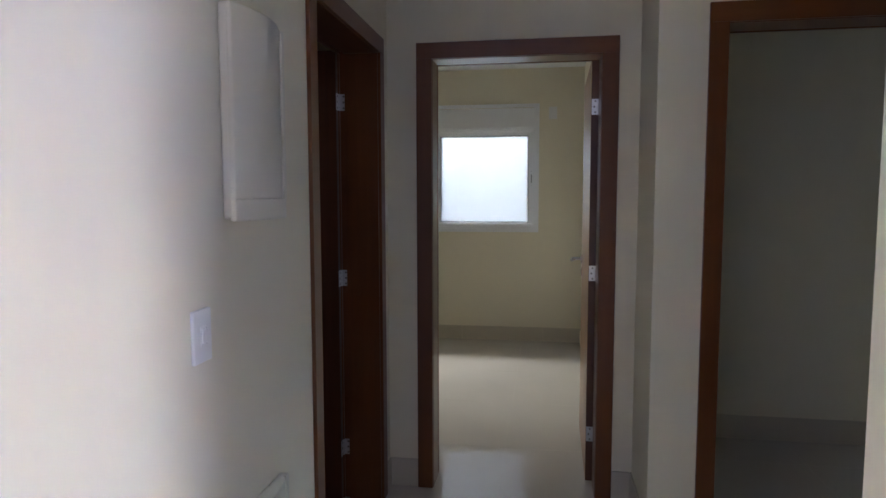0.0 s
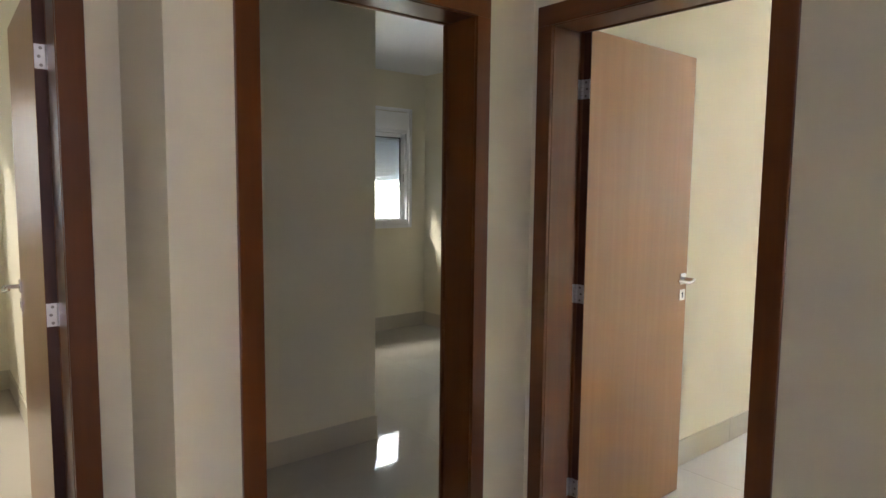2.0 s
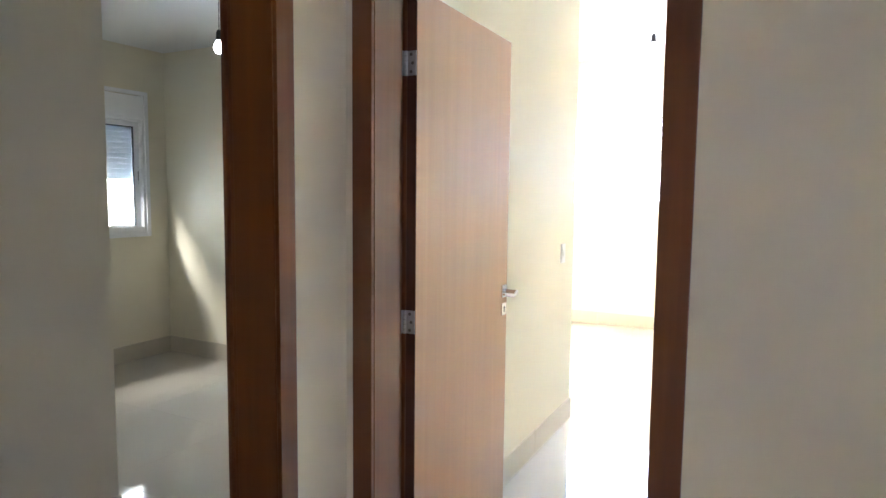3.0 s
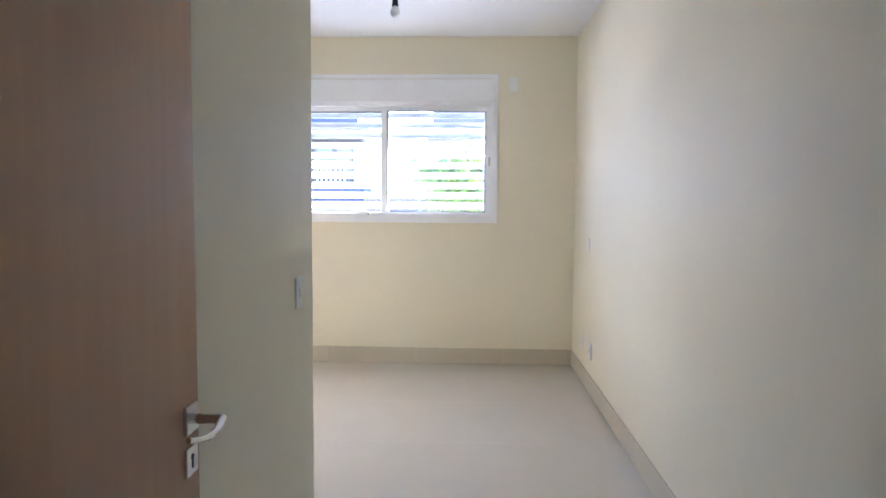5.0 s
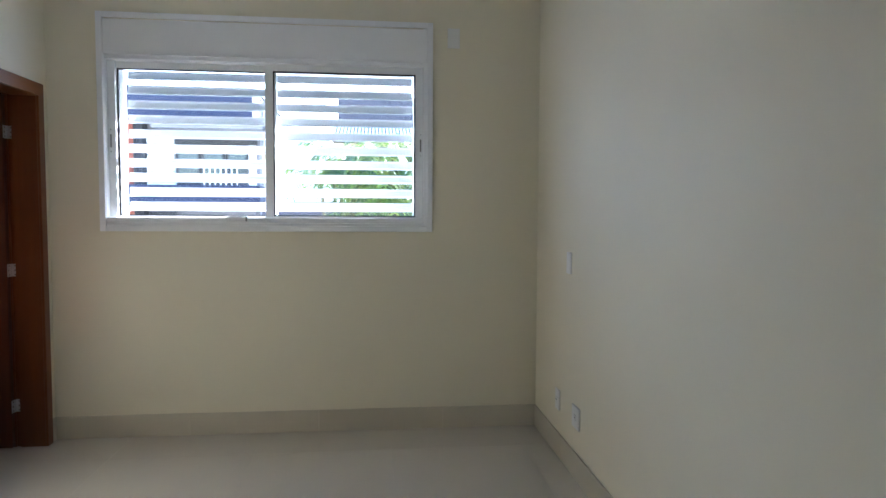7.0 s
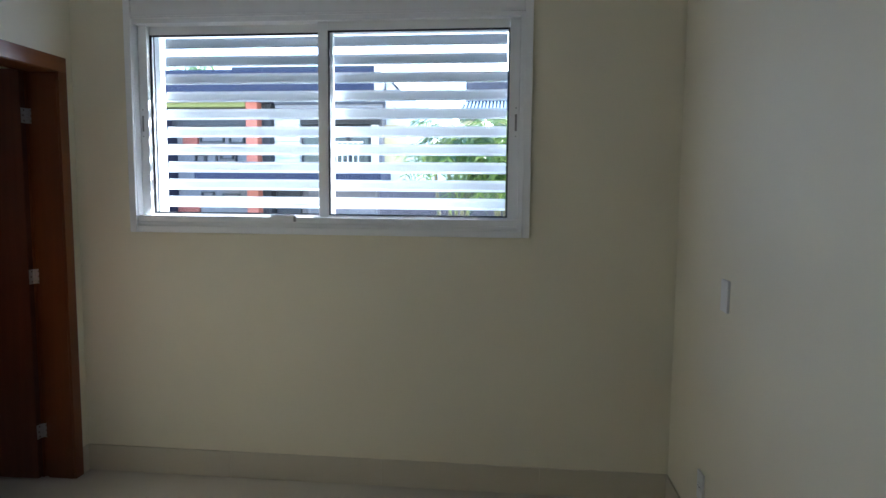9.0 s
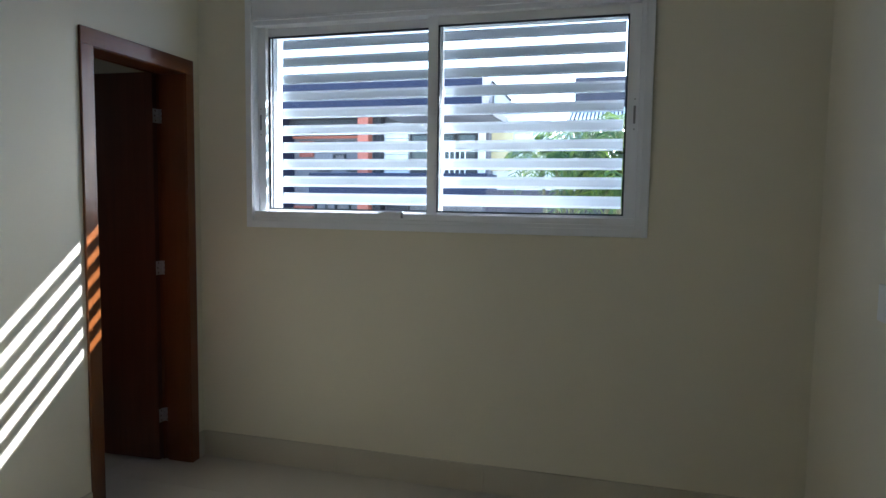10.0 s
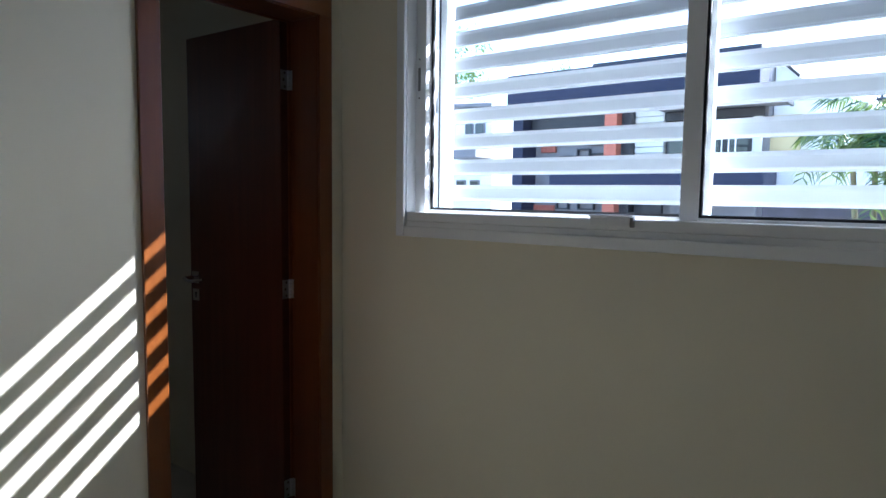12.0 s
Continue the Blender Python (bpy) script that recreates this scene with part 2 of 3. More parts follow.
wall("wall_bathroom_west", 5.0, 5.1, 4.37, 6.49, CREAM + " of a bathroom")
wall("wall_living_south", -0.925, 7.37, -7.15, -7.0, CREAM + " of the living room")

for name, spans, z in (("ceiling_hall", ((-0.85, 7.45, -7.05, 1.1), (-3.25, 1.84, 1.1, 6.55), (1.84, 4.19, 2.86, 6.55), (4.19, 7.45, 4.3, 6.55)), 2.66),
                       ("ceiling_suite", ((1.84, 4.19, 1.1, 2.86), (4.19, 7.45, 1.1, 4.3)), 2.936)):
    bm = bmesh.new()
    for x0, x1, y0, y1 in spans:
        box(bm, x0, x1, y0, y1, z, z + 0.05)
    solid(name, bm, CEIL, "smooth white painted plaster ceiling", "ceiling")
bm = bmesh.new()
box(bm, -3.5, 7.52, -7.3, 6.8, 3.0, 3.15)
box(bm, 7.52, 8.37, 0.9, 6.8, 2.76, 2.92)
# unseen slab, added to keep direct sun out of the living room's opening
box(bm, 7.52, 11.4, -9.8, 0.9, 2.76, 2.92)
solid("roof", bm, CEIL, "flat white painted concrete roof slab with eave and an added unseen sun-blocking slab", "roof")


def door_frame(parent, s, width, thick, hinge_casing, far_casing, height=2.075):
    """Casings on both faces, jamb linings with a stop, and head."""
    def u(a, b):
        return (s * a, s * b)
    for v0, v1 in ((-0.014, 0.0), (thick, thick + 0.014)):
        part("casing", soft_box(*u(-hinge_casing, -0.002), v0, v1, 0, height + 0.002), FRAME_V, parent)
        part("casing", soft_box(*u(width + 0.002, width + far_casing), v0, v1, 0, height + 0.002), FRAME_V, parent)
        part("head_casing", soft_box(*u(-hinge_casing, width + far_casing), v0, v1, height + 0.002, height + 0.075), FRAME_H, parent)
    for e in (0, 1):
        a, b = (-0.03, 0.0) if e == 0 else (width, width + 0.03)
        r, q = (-0.03, -0.013) if e == 0 else (width + 0.013, width + 0.03)
        bm = soft_box(*u(a, b), 0.0005, thick - 0.026, 0, height, 0.0015)
        part("jamb", bm, FRAME_V, parent)
        part("jamb_rebate", soft_box(*u(r, q), thick - 0.026, thick - 0.0005, 0, height + 0.013, 0.001), FRAME_V, parent)
    part("head_jamb", soft_box(*u(-0.03, width + 0.03), 0.0005, thick - 0.026, height, height + 0.03, 0.001), FRAME_H, parent)


def lever(side):
    """Square rose, neck and a bent lever, on the face at y = 0, pointing to -x; side is the way out of the face."""
    bm = bmesh.new()
    box(bm, -0.026, 0.026, min(0, side * 0.008), max(0, side * 0.008), -0.026, 0.026)
    bmesh.ops.bevel(bm, geom=bm.edges[:], offset=0.002, segments=2, affect='EDGES')
    rod(bm, (0, side * 0.006, 0), (0, side * 0.058, 0), 0.009, 14)
    last = None
    for i in range(9):
        k = i / 8
        at = Vector((0.006 - 0.125 * k, side * (0.058 + 0.010 * math.sin(k * math.pi) - 0.006 * k), -0.010 * math.sin(k * math.pi) + 0.004 * k))
        if last is not None:
            rod(bm, last, at + (at - last) * 0.15, 0.0085 - 0.003 * k, 10, 0.0085 - 0.003 * (k + 0.1))
        last = at
    return bm


def key_plate(side):
    bm = bmesh.new()
    box(bm, -0.024, 0.024, min(0, side * 0.006), max(0, side * 0.006), -0.026, 0.026)
    bmesh.ops.bevel(bm, geom=bm.edges[:], offset=0.0015, segments=2, affect='EDGES')
    return bm


def keyhole(side):
    bm = bmesh.new()
    y0, y1 = sorted((side * 0.006, side * 0.0068))
    box(bm, -0.003, 0.003, y0, y1, -0.013, 0.004)
    rod(bm, (0, y0, 0.007), (0, y1, 0.007), 0.0055, 12)
    return bm


def hinge_part(parent, s, thick, z):
    bm = bmesh.new()
    kx, ky = s * -0.006, thick + 0.004
    for k in range(5):
        rod(bm, (kx, ky, z - 0.037 + k * 0.0150), (kx, ky, z - 0.037 + k * 0.0150 + 0.0136), 0.0066, 12)
    x0, x1 = sorted((s * -0.0125, s * -0.0105))
    box(bm, x0, x1, thick - 0.034, thick + 0.004, z - 0.037, z + 0.037)
    h = part("hinge", bm, STEEL, parent, "brushed steel hinge", False)
    pin = bmesh.new()
    rod(pin, (kx, ky, z - 0.0385), (kx, ky, z + 0.0385), 0.0050, 10)
    part("hinge_pin", pin, SCREW, h, "dark hinge pin")
    for dz in (-0.026, 0.0, 0.026):
        sc = bmesh.new()
        rod(sc, (s * -0.0105, thick - 0.018, z + dz), (s * -0.0094, thick - 0.018, z + dz), 0.0050, 10)
        part("screw", sc, SCREW, h)


def door(name, place, rz, s, width, thick, hinge_casing, far_casing, angle, label, leaf_material=None):
    """A door lining; with an angle also a leaf, hinged at the lining's room side and turned by it."""
    root = thing(name, pose(*place, 0, 0, rz), label, "door", "wooden doors", "structure")
    door_frame(root, s, width, thick, hinge_casing, far_casing)
    if angle is None:
        return root
    for z in (0.25, 1.058, 1.862):
        hinge_part(root, s, thick, z)
    lw = width + 0.006
    bm = bmesh.new()
    x0, x1 = sorted((s * 0.003, s * lw))
    box(bm, x0, x1, -0.038, -0.003, 0.008, 2.086)
    bmesh.ops.bevel(bm, geom=bm.edges[:], offset=0.0012, segments=1, affect='EDGES')
    leaf = part("leaf", bm, leaf_material or LEAF, root, "flat brown veneered door leaf")
    leaf.matrix_local = pose(s * -0.006, thick + 0.004, 0, 0, 0, s * angle)
    for e, (a, b) in enumerate(((0.0016, 0.0032), (lw - 0.0004, lw + 0.0012))):
        a, b = sorted((s * a, s * b))
        eb = bmesh.new()
        box(eb, a, b, -0.0372, -0.0038, 0.009, 2.085)
        part("edge_band", eb, EDGE, leaf, "dark red wood edge band")
    for side, y in ((-1, -0.038), (1, -0.003)):
        for nm, bm, mat, z, lb in (("door_handle", lever(side), CHROME, 1.060, "chrome lever handle"), ("key_plate", key_plate(side), CHROME, 0.983, "chrome key plate"),
                                   ("keyhole", keyhole(side), RUBBER, 0.983, "dark keyhole")):
            if s < 0:
                bmesh.ops.scale(bm, vec=(-1, 1, 1), verts=bm.verts[:])
            ob = part(nm, bm, mat, leaf, lb)
            ob.matrix_local = pose(s * (lw - 0.042), y, z)
    for z in (0.25, 1.058, 1.862):
        a, b = sorted((s * -0.0006, s * 0.0015))
        hp = bmesh.new()
        box(hp, a, b, -0.036, -0.004, z - 0.037, z + 0.037)
        for dz in (-0.026, 0.0, 0.026):
            before = set(hp.faces)
            rod(hp, (s * 0.001, -0.024 + abs(dz) * 0.2, z + dz), (s * -0.0016, -0.024 + abs(dz) * 0.2, z + dz), 0.0052, 10)
            for fc in set(hp.faces) - before:
                fc.material_index = 1
        part("hinge_plate", hp, STEEL, leaf, "steel hinge plate with screws").data.materials.append(SCREW)
    latch = bmesh.new()
    a, b = sorted((s * (lw + 0.0012), s * (lw + 0.003)))
    box(latch, a, b, -0.031, -0.010, 0.93, 1.13)
    part("latch_plate", latch, STEEL, leaf, "steel latch plate")
    return root


T = 0.165
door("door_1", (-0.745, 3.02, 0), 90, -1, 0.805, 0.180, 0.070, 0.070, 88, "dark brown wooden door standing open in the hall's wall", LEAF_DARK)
door("door_2", (0.250, 3.197, 0), 0, -1, 0.775, T, 0.076, 0.076, 91, "brown wooden door standing open to a bedroom", LEAF)
door("door_3", (0.672, 2.75, 0), 0, 1, 0.797, T, 0.072, 0.066, None, "dark red wooden door frame of a bedroom doorway")
door("door_4", (1.772, 2.648, 0), -90, 1, 0.786, 0.175, 0.069, 0.076, 91, "light brown wooden door standing open to the suite", LEAF)
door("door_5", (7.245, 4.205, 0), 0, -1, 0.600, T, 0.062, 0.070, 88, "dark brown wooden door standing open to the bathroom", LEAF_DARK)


# ---- windows ----
def window(name, place, rz, width, z0, z1, box_z, pane, label, shutter=None, louvred=False):
    """Sliding window in white aluminium; local x runs along the wall from the left jamb seen from indoors, y to the outside."""
    root = thing(name, pose(*place, 0, 0, rz), label, "window", "sliding windows", "structure")
    tr = 0.036
    for x0, x1, a, b in ((0, tr, z0, z1), (width - tr, width, z0, z1)):
        part("trim", soft_box(x0, x1, -0.014, -0.0005, a, b, 0.003), ALU, root)
    for a, b in ((z0, z0 + tr), (z1 - tr, z1)):
        part("trim", soft_box(tr + 0.0005, width - tr - 0.0005, -0.014, -0.0005, a, b, 0.003), ALU, root)
    inner0, inner1 = tr - 0.006, width - tr + 0.006
    # frame
    left = 0.007 if louvred else 0.028
    part("frame", soft_box(inner0, inner0 + left, 0.002, 0.14, z0 + 0.03, z1 - 0.03, 0.003), ALU, root)
    part("frame", soft_box(inner1 - 0.028, inner1, 0.002, 0.14, z0 + 0.03, z1 - 0.03, 0.003), ALU, root)
    part("frame", soft_box(inner0 + left + 0.0005, inner1 - 0.0285, 0.002, 0.14, z0 + 0.030, z0 + 0.054, 0.003), ALU, root)
    part("frame_lip", soft_box(inner0 + left + 0.0005, inner1 - 0.0285, 0.003, 0.038, z0 + 0.0545, z0 + 0.086, 0.003), ALU, root)
    part("window_sill", soft_box(0.0, width, 0.142, 0.20, z0 + 0.012, z0 + 0.045, 0.004), ALU, root)
    head = z1 - 0.03
    if box_z:
        part("shutter_box", soft_box(tr + 0.004, width - tr - 0.004, -0.006, 0.10, box_z, z1 - tr - 0.004, 0.003), ALU, root, "white shutter box cover")
        part("frame", soft_box(inner0 + left + 0.0005, inner1 - 0.0285, 0.004, 0.14, box_z - 0.034, box_z - 0.004, 0.003), ALU, root)
        part("shutter_box_lip", soft_box(tr + 0.001, width - tr - 0.001, -0.011, 0.004, box_z - 0.012, box_z - 0.001, 0.002), ALU, root)
        head = box_z - 0.03
    g0, g1 = z0 + 0.095, head - 0.045
    x0, x1 = inner0 + left, inner1 - 0.028
    mid = (inner0 + inner1) / 2
    # the second sash slides in front of the first
    for a, b, y in ((x0, mid + 0.030, 0.078), (mid - 0.036, x1, 0.042)):
        outer = 0.045 if louvred and a == x0 else 0.050
        deep = 0.028 if louvred and a == x0 else 0.0
        sash = part("sash", soft_box(a, a + outer, y - deep, y + 0.032, z0 + 0.054, head, 0.002), ALU, root)
        w0, w1 = a + outer, b - 0.050
        part("stile", soft_box(w1, b, y, y + 0.032, z0 + 0.054, head, 0.002), ALU, sash)
        part("rail", soft_box(w0 + 0.0004, w1 - 0.0004, y + 0.001, y + 0.031, z0 + 0.054, g0, 0.002), ALU, sash)
        part("rail", soft_box(w0 + 0.0004, w1 - 0.0004, y + 0.001, y + 0.031, g1, head, 0.002), ALU, sash)
        bm = bmesh.new()
        box(bm, w0, w1, y + 0.014, y + 0.018, g0 - 0.004, g1 + 0.004)
        glass = part("pane", bm, pane, sash, "frosted glass pane" if pane is FROST else "clear glass pane")
        glass.visible_shadow = False
        bm = bmesh.new()
        k = 0.008
        for p, q, r, t in ((w0, w0 + k, g0, g1), (w1 - k, w1, g0, g1), (w0, w1, g0, g0 + k), (w0, w1, g1 - k, g1)):
            box(bm, p, q, y + 0.004, y + 0.0135, r, t)
        part("gasket", bm, RUBBER, sash, "thin black rubber gasket")
    # catches on the outer stiles
    for xc, y in ((x0 + 0.016, 0.050 if louvred else 0.078), (x1 - 0.016, 0.042)):
        zc = (g0 + g1) / 2 + 0.01
        c = part("catch", soft_box(xc - 0.005, xc + 0.005, y - 0.003, y, zc - 0.045, zc + 0.035, 0.0015), GREY_PLASTIC, root, "small recessed sash catch")
        bm = bmesh.new()
        for dz in (-0.07, 0.065):
            rod(bm, (xc, y - 0.0015, zc + dz), (xc, y + 0.001, zc + dz), 0.003, 8)
        part("screw", bm, SCREW, c)
    if shutter:
        for i in range(int((head - shutter) / 0.045)):
            zc = head - 0.0225 - i * 0.045
            part("shutter_slat", soft_box(x0 + 0.004, x1 - 0.004, 0.128, 0.138, zc - 0.0223, zc + 0.0223, 0.003), SHUTTER, root)
    if louvred:
        for a, b in ((0.055, 0.095), (width - 0.115, width - 0.075)):
            part("louvre_stile", soft_box(a, b, 0.150, 0.200, z0 + 0.05, g1 + 0.04, 0.003), ALU, root)
            bm = bmesh.new()
            box(bm, a + 0.010, a + 0.015, 0.1465, 0.1505, z0 + 0.05, g1 + 0.04)
            part("brush_seal", bm, RUBBER, root, "thin black brush seal")
        part("louvre_rail", soft_box(0.0955, width - 0.1155, 0.152, 0.198, g1 + 0.012, g1 + 0.04, 0.003), ALU, root)
        prof = [(0.0085, 0.0300), (0.0055, 0.0312), (0.0, 0.0165), (-0.001, -0.0165), (-0.004, -0.0218), (-0.022, -0.0295), (-0.022, -0.0315), (0.006, -0.0285), (0.0025, -0.020), (0.0035, 0.0155)]
        n = len(prof)
        for i in range(11):
            zc = 1.3492 + 0.0918 * i
            bm = bmesh.new()
            ends = [[bm.verts.new((x, 0.178 + dy, zc + 0.93 * dz)) for dy, dz in prof] for x in (0.112, width - 0.116 - 0.004)]
            for j in range(n):
                bm.faces.new((ends[0][j], ends[0][(j + 1) % n], ends[1][(j + 1) % n], ends[1][j]))
            bm.faces.new(ends[0])
            bm.faces.new(ends[1][::-1])
            part("louvre_slat", bm, SLAT, root)
    return root


window("window_1", (-2.03, 6.49, 0), 0, 1.98, 1.083, 2.325, 2.10, FROST, "white aluminium sliding window with frosted panes")
window("window_2", (2.36, 6.49, 0), 0, 1.60, 1.062, 2.295, 2.075, GLASS, "white aluminium window with its roller shutter half down", shutter=1.55)
suite_window = window("window_3", (7.37, 3.914, 0), -90, 2.034, 1.285, 2.606, 2.365, GLASS, "white aluminium sliding window with horizontal louvres", louvred=True)
window("window_4", (5.90, 6.49, 0), 0, 0.60, 1.60, 2.20, None, FROST, "small white frosted bathroom window")

# lever on the suite window's lower rail
bm = soft_box(0.745, 0.864, -0.012, 0.0028, 1.352, 1.378, 0.004)
lv = part("window_handle", bm, ALU, suite_window, "white sash lever")
part("lever_blade", soft_box(0.742, 0.872, -0.016, 0.016, 1.3785, 1.383, 0.0015), ALU, lv)
part("handle_tip", soft_box(0.8645, 0.874, -0.014, 0.0028, 1.349, 1.378, 0.002), GREY_PLASTIC, lv, "dark lever end")


# ---- wall fittings ----
def wall_plate(name, place, rz, label, kind, width=0.074, height=0.118):
    """Local x along the wall, y out of it."""
    root = thing(name, pose(*place, 0, 0, rz), label, "electrical plate", "electrical plates")
    bm = soft_box(-width / 2, width / 2, 0.0, 0.009, -height / 2, height / 2, 0.003, 3)
    part("plate", bm, PLASTIC, root)
    if kind == "switch":
        bm = bmesh.new()
        box(bm, -0.012, 0.012, 0.0085, 0.0105, -0.021, 0.021)
        part("switch_surround", bm, PLASTIC, root)
        bm = soft_box(-0.009, 0.009, 0.010, 0.0145, -0.017, 0.017, 0.002)
        r = part("rocker", bm, PLASTIC, root)
        r.matrix_local = pose(0, 0, 0, 3, 0, 0)
        bm = bmesh.new()
        box(bm, -0.0095, -0.0088, 0.0104, 0.0130, -0.018, 0.018)
        part("rocker_gap", bm, GREY_PLASTIC, root, "grey gap beside the rocker")
    elif kind == "outlet":
        bm = soft_box(-0.021, 0.021, 0.0085, 0.0115, -0.014, 0.014, 0.003)
        part("socket", bm, PLASTIC, root)
        for dx in (-0.0095, 0.0, 0.0095):
            h = bmesh.new()
            rod(h, (dx, 0.0112, 0.0015 if dx else -0.0025), (dx, 0.0121, 0.0015 if dx else -0.0025), 0.0026, 10)
            part("pin_hole", h, RUBBER, root)
    return root


wall_plate("light_switch", (-0.745, 1.468, 1.132), -90, "white plastic light switch on the hall's cream wall", "switch")
wall_plate("light_switch", (4.005, 2.785, 1.106), 180, "white plastic light switch beside the suite's entry", "switch")
wall_plate("blank_plate", (6.66, 1.185, 1.137), 0, "white blank plate on the suite's side wall", "blank")
wall_plate("power_outlet", (6.84, 1.185, 0.33), 0, "white power outlet just above the baseboard", "outlet")
wall_plate("power_outlet", (6.50, 1.185, 0.33), 0, "wide white power outlet just above the baseboard", "outlet", 0.118, 0.118)
wall_plate("blank_plate", (7.37, 1.748, 2.515), 90, "white blank plate beside the louvred window", "blank", 0.078, 0.124)
wall_plate("blank_plate", (0.078, 6.49, 2.232), 180, "white blank plate beside the frosted window", "blank", 0.078, 0.118)


def breaker_panel(name, place, width, height, depth, label):
    """Plastic breaker box with a bowed door; local x along the wall, y out of it."""
    root = thing(name, pose(*place, 0, 0, -90), label, "breaker panel")
    part("body", soft_box(-width / 2, width / 2, 0.0, depth * 0.49, -height / 2, height / 2, 0.008, 3), PANEL_PLASTIC, root)

    def bowed(x0, x1, z0, z1, y0, bow, lift):
        bm = bmesh.new()
        soft = 0.003

        def steps(length, count):
            inner = [soft + (length - 2 * soft) * k / count for k in range(count + 1)]
            return [0.0, soft * 0.15, soft * 0.5] + inner + [length - soft * 0.5, length - soft * 0.15, length]
        xs, zs = steps(x1 - x0, 28), steps(z1 - z0, 6)
        nx, nz = len(xs) - 1, len(zs) - 1
        front = []
        for u in xs:
            row = []
            for v in zs:
                a = u / (x1 - x0)
                edge = min(1.0, min(u, x1 - x0 - u, v, z1 - z0 - v) / soft)
                y = y0 + lift * math.sqrt(max(0, edge * (2 - edge))) + bow * 4 * a * (1 - a)
                row.append(bm.verts.new((x0 + u, y, z0 + v)))
            front.append(row)
        for i in range(nx):
            for j in range(nz):
                bm.faces.new((front[i][j], front[i + 1][j], front[i + 1][j + 1], front[i][j + 1]))
        rim = [front[i][0] for i in range(nx + 1)] + [front[nx][j] for j in range(1, nz + 1)] + [front[i][nz] for i in range(nx - 1, -1, -1)] + [front[0][j] for j in range(nz - 1, 0, -1)]
        back = [bm.verts.new((v.co.x, y0 - 0.01, v.co.z)) for v in rim]
        n = len(rim)
        for k in range(n):
            bm.faces.new((rim[k], rim[(k + 1) % n], back[(k + 1) % n], back[k]))
        return bm
    part("panel_door", bowed(-width / 2 + 0.021, width / 2 - 0.001, -height / 2 + 0.0488, height / 2 - 0.002, depth * 0.50, depth * 0.46, 0.003), PANEL_PLASTIC, root, "bowed plastic panel door", True)
    part("lower_lip", bowed(-width / 2 - 0.004, width / 2 - 0.001, -height / 2 - 0.004, -height / 2 + 0.048, depth * 0.50, depth * 0.46, 0.003), PANEL_PLASTIC, root, "bowed plastic lower lip", True)
    part("side_rail", soft_box(-width / 2 - 0.004, -width / 2 + 0.017, 0.0, depth * 0.62, -height / 2 + 0.04, height / 2, 0.005), PANEL_PLASTIC, root)
    return root


breaker_panel("breaker_panel", (-0.745, 1.732, 1.632), 0.292, 0.500, 0.062, "off-white plastic breaker panel with a bowed door on the hall's wall")
breaker_panel("telecom_panel", (-0.745, 1.725, 0.395), 0.292, 0.50, 0.046, "off-white plastic telecom panel low on the hall's wall")


def bulb_glass(name, glow):
    """White opal bulb; one that is switched on glows faintly against the daylight."""
    m, nt, p = nodes_of(name)
    p.inputs["Base Color"].default_value = (0.85, 0.86, 0.86, 1)
    p.inputs["Roughness"].default_value = 0.18
    p.inputs["Emission Color"].default_value = (0.95, 0.98, 1.0, 1)
    p.inputs["Emission Strength"].default_value = glow
    return m


def pendant_bulb(place, drop, glow, label):
    """Bulb on a black socket, hanging on its own wire; drop is from the ceiling to the socket."""
    root = thing("pendant_bulb", pose(*place), label, "pendant bulb", "hanging bulbs")
    bm = bmesh.new()
    rod(bm, (0, 0, -0.006), (0, 0, 0), 0.030, 20, 0.034)
    part("rose", bm, PLASTIC, root, "white ceiling rose")
    for k in (-1, 1):
        bm = bmesh.new()
        pts = [Vector((0.0022 * math.cos(a * 1.9 + k * 1.57), 0.0022 * math.sin(a * 1.9 + k * 1.57), -0.005 - (drop - 0.005) * a / 10)) for a in range(11)]
        for p, q in zip(pts, pts[1:]):
            rod(bm, p, q, 0.0014, 6)
        part("wire", bm, CABLE, root, "thin black wire")
    bm = bmesh.new()
    rod(bm, (0, 0, -drop - 0.014), (0, 0, -drop), 0.017, 18, 0.010)
    rod(bm, (0, 0, -drop - 0.055), (0, 0, -drop - 0.014), 0.020, 18, 0.017)
    rod(bm, (0, 0, -drop - 0.062), (0, 0, -drop - 0.055), 0.022, 18)
    part("socket", bm, CABLE, root, "black plastic bulb socket")
    bm = bmesh.new()
    rings = []
    for r, z in ((0.013, -0.060), (0.017, -0.068), (0.025, -0.080), (0.030, -0.093), (0.031, -0.105), (0.027, -0.120), (0.018, -0.131), (0.007, -0.136)):
        rings.append([bm.verts.new((r * math.cos(a * math.tau / 18), r * math.sin(a * math.tau / 18), z - drop)) for a in range(18)])
    for u, v in zip(rings, rings[1:]):
        for a in range(18):
            bm.faces.new((u[a], u[(a + 1) % 18], v[(a + 1) % 18], v[a]))
    bm.faces.new(rings[-1])
    bm.faces.new(rings[0][::-1])
    part("bulb", bm, bulb_glass("opal_bulb" if glow == 0 else "lit_opal_bulb", glow), root, "white opal glass bulb", True)


pendant_bulb((5.80, 2.62, 2.936), 0.150, 0.0, "white bulb on a black socket hanging from the suite's ceiling")
pendant_bulb((3.04, 4.62, 2.66), 0.245, 0.6, "lit white bulb on a black socket hanging in a bedroom")


# ---- outside ----
def colored(name, c, rough=0.7, vary=0.08, scale=3.0, bump=0.1):
    return plain(name, c, rough, 0.0, vary, scale, bump, 60.0, 0.3)


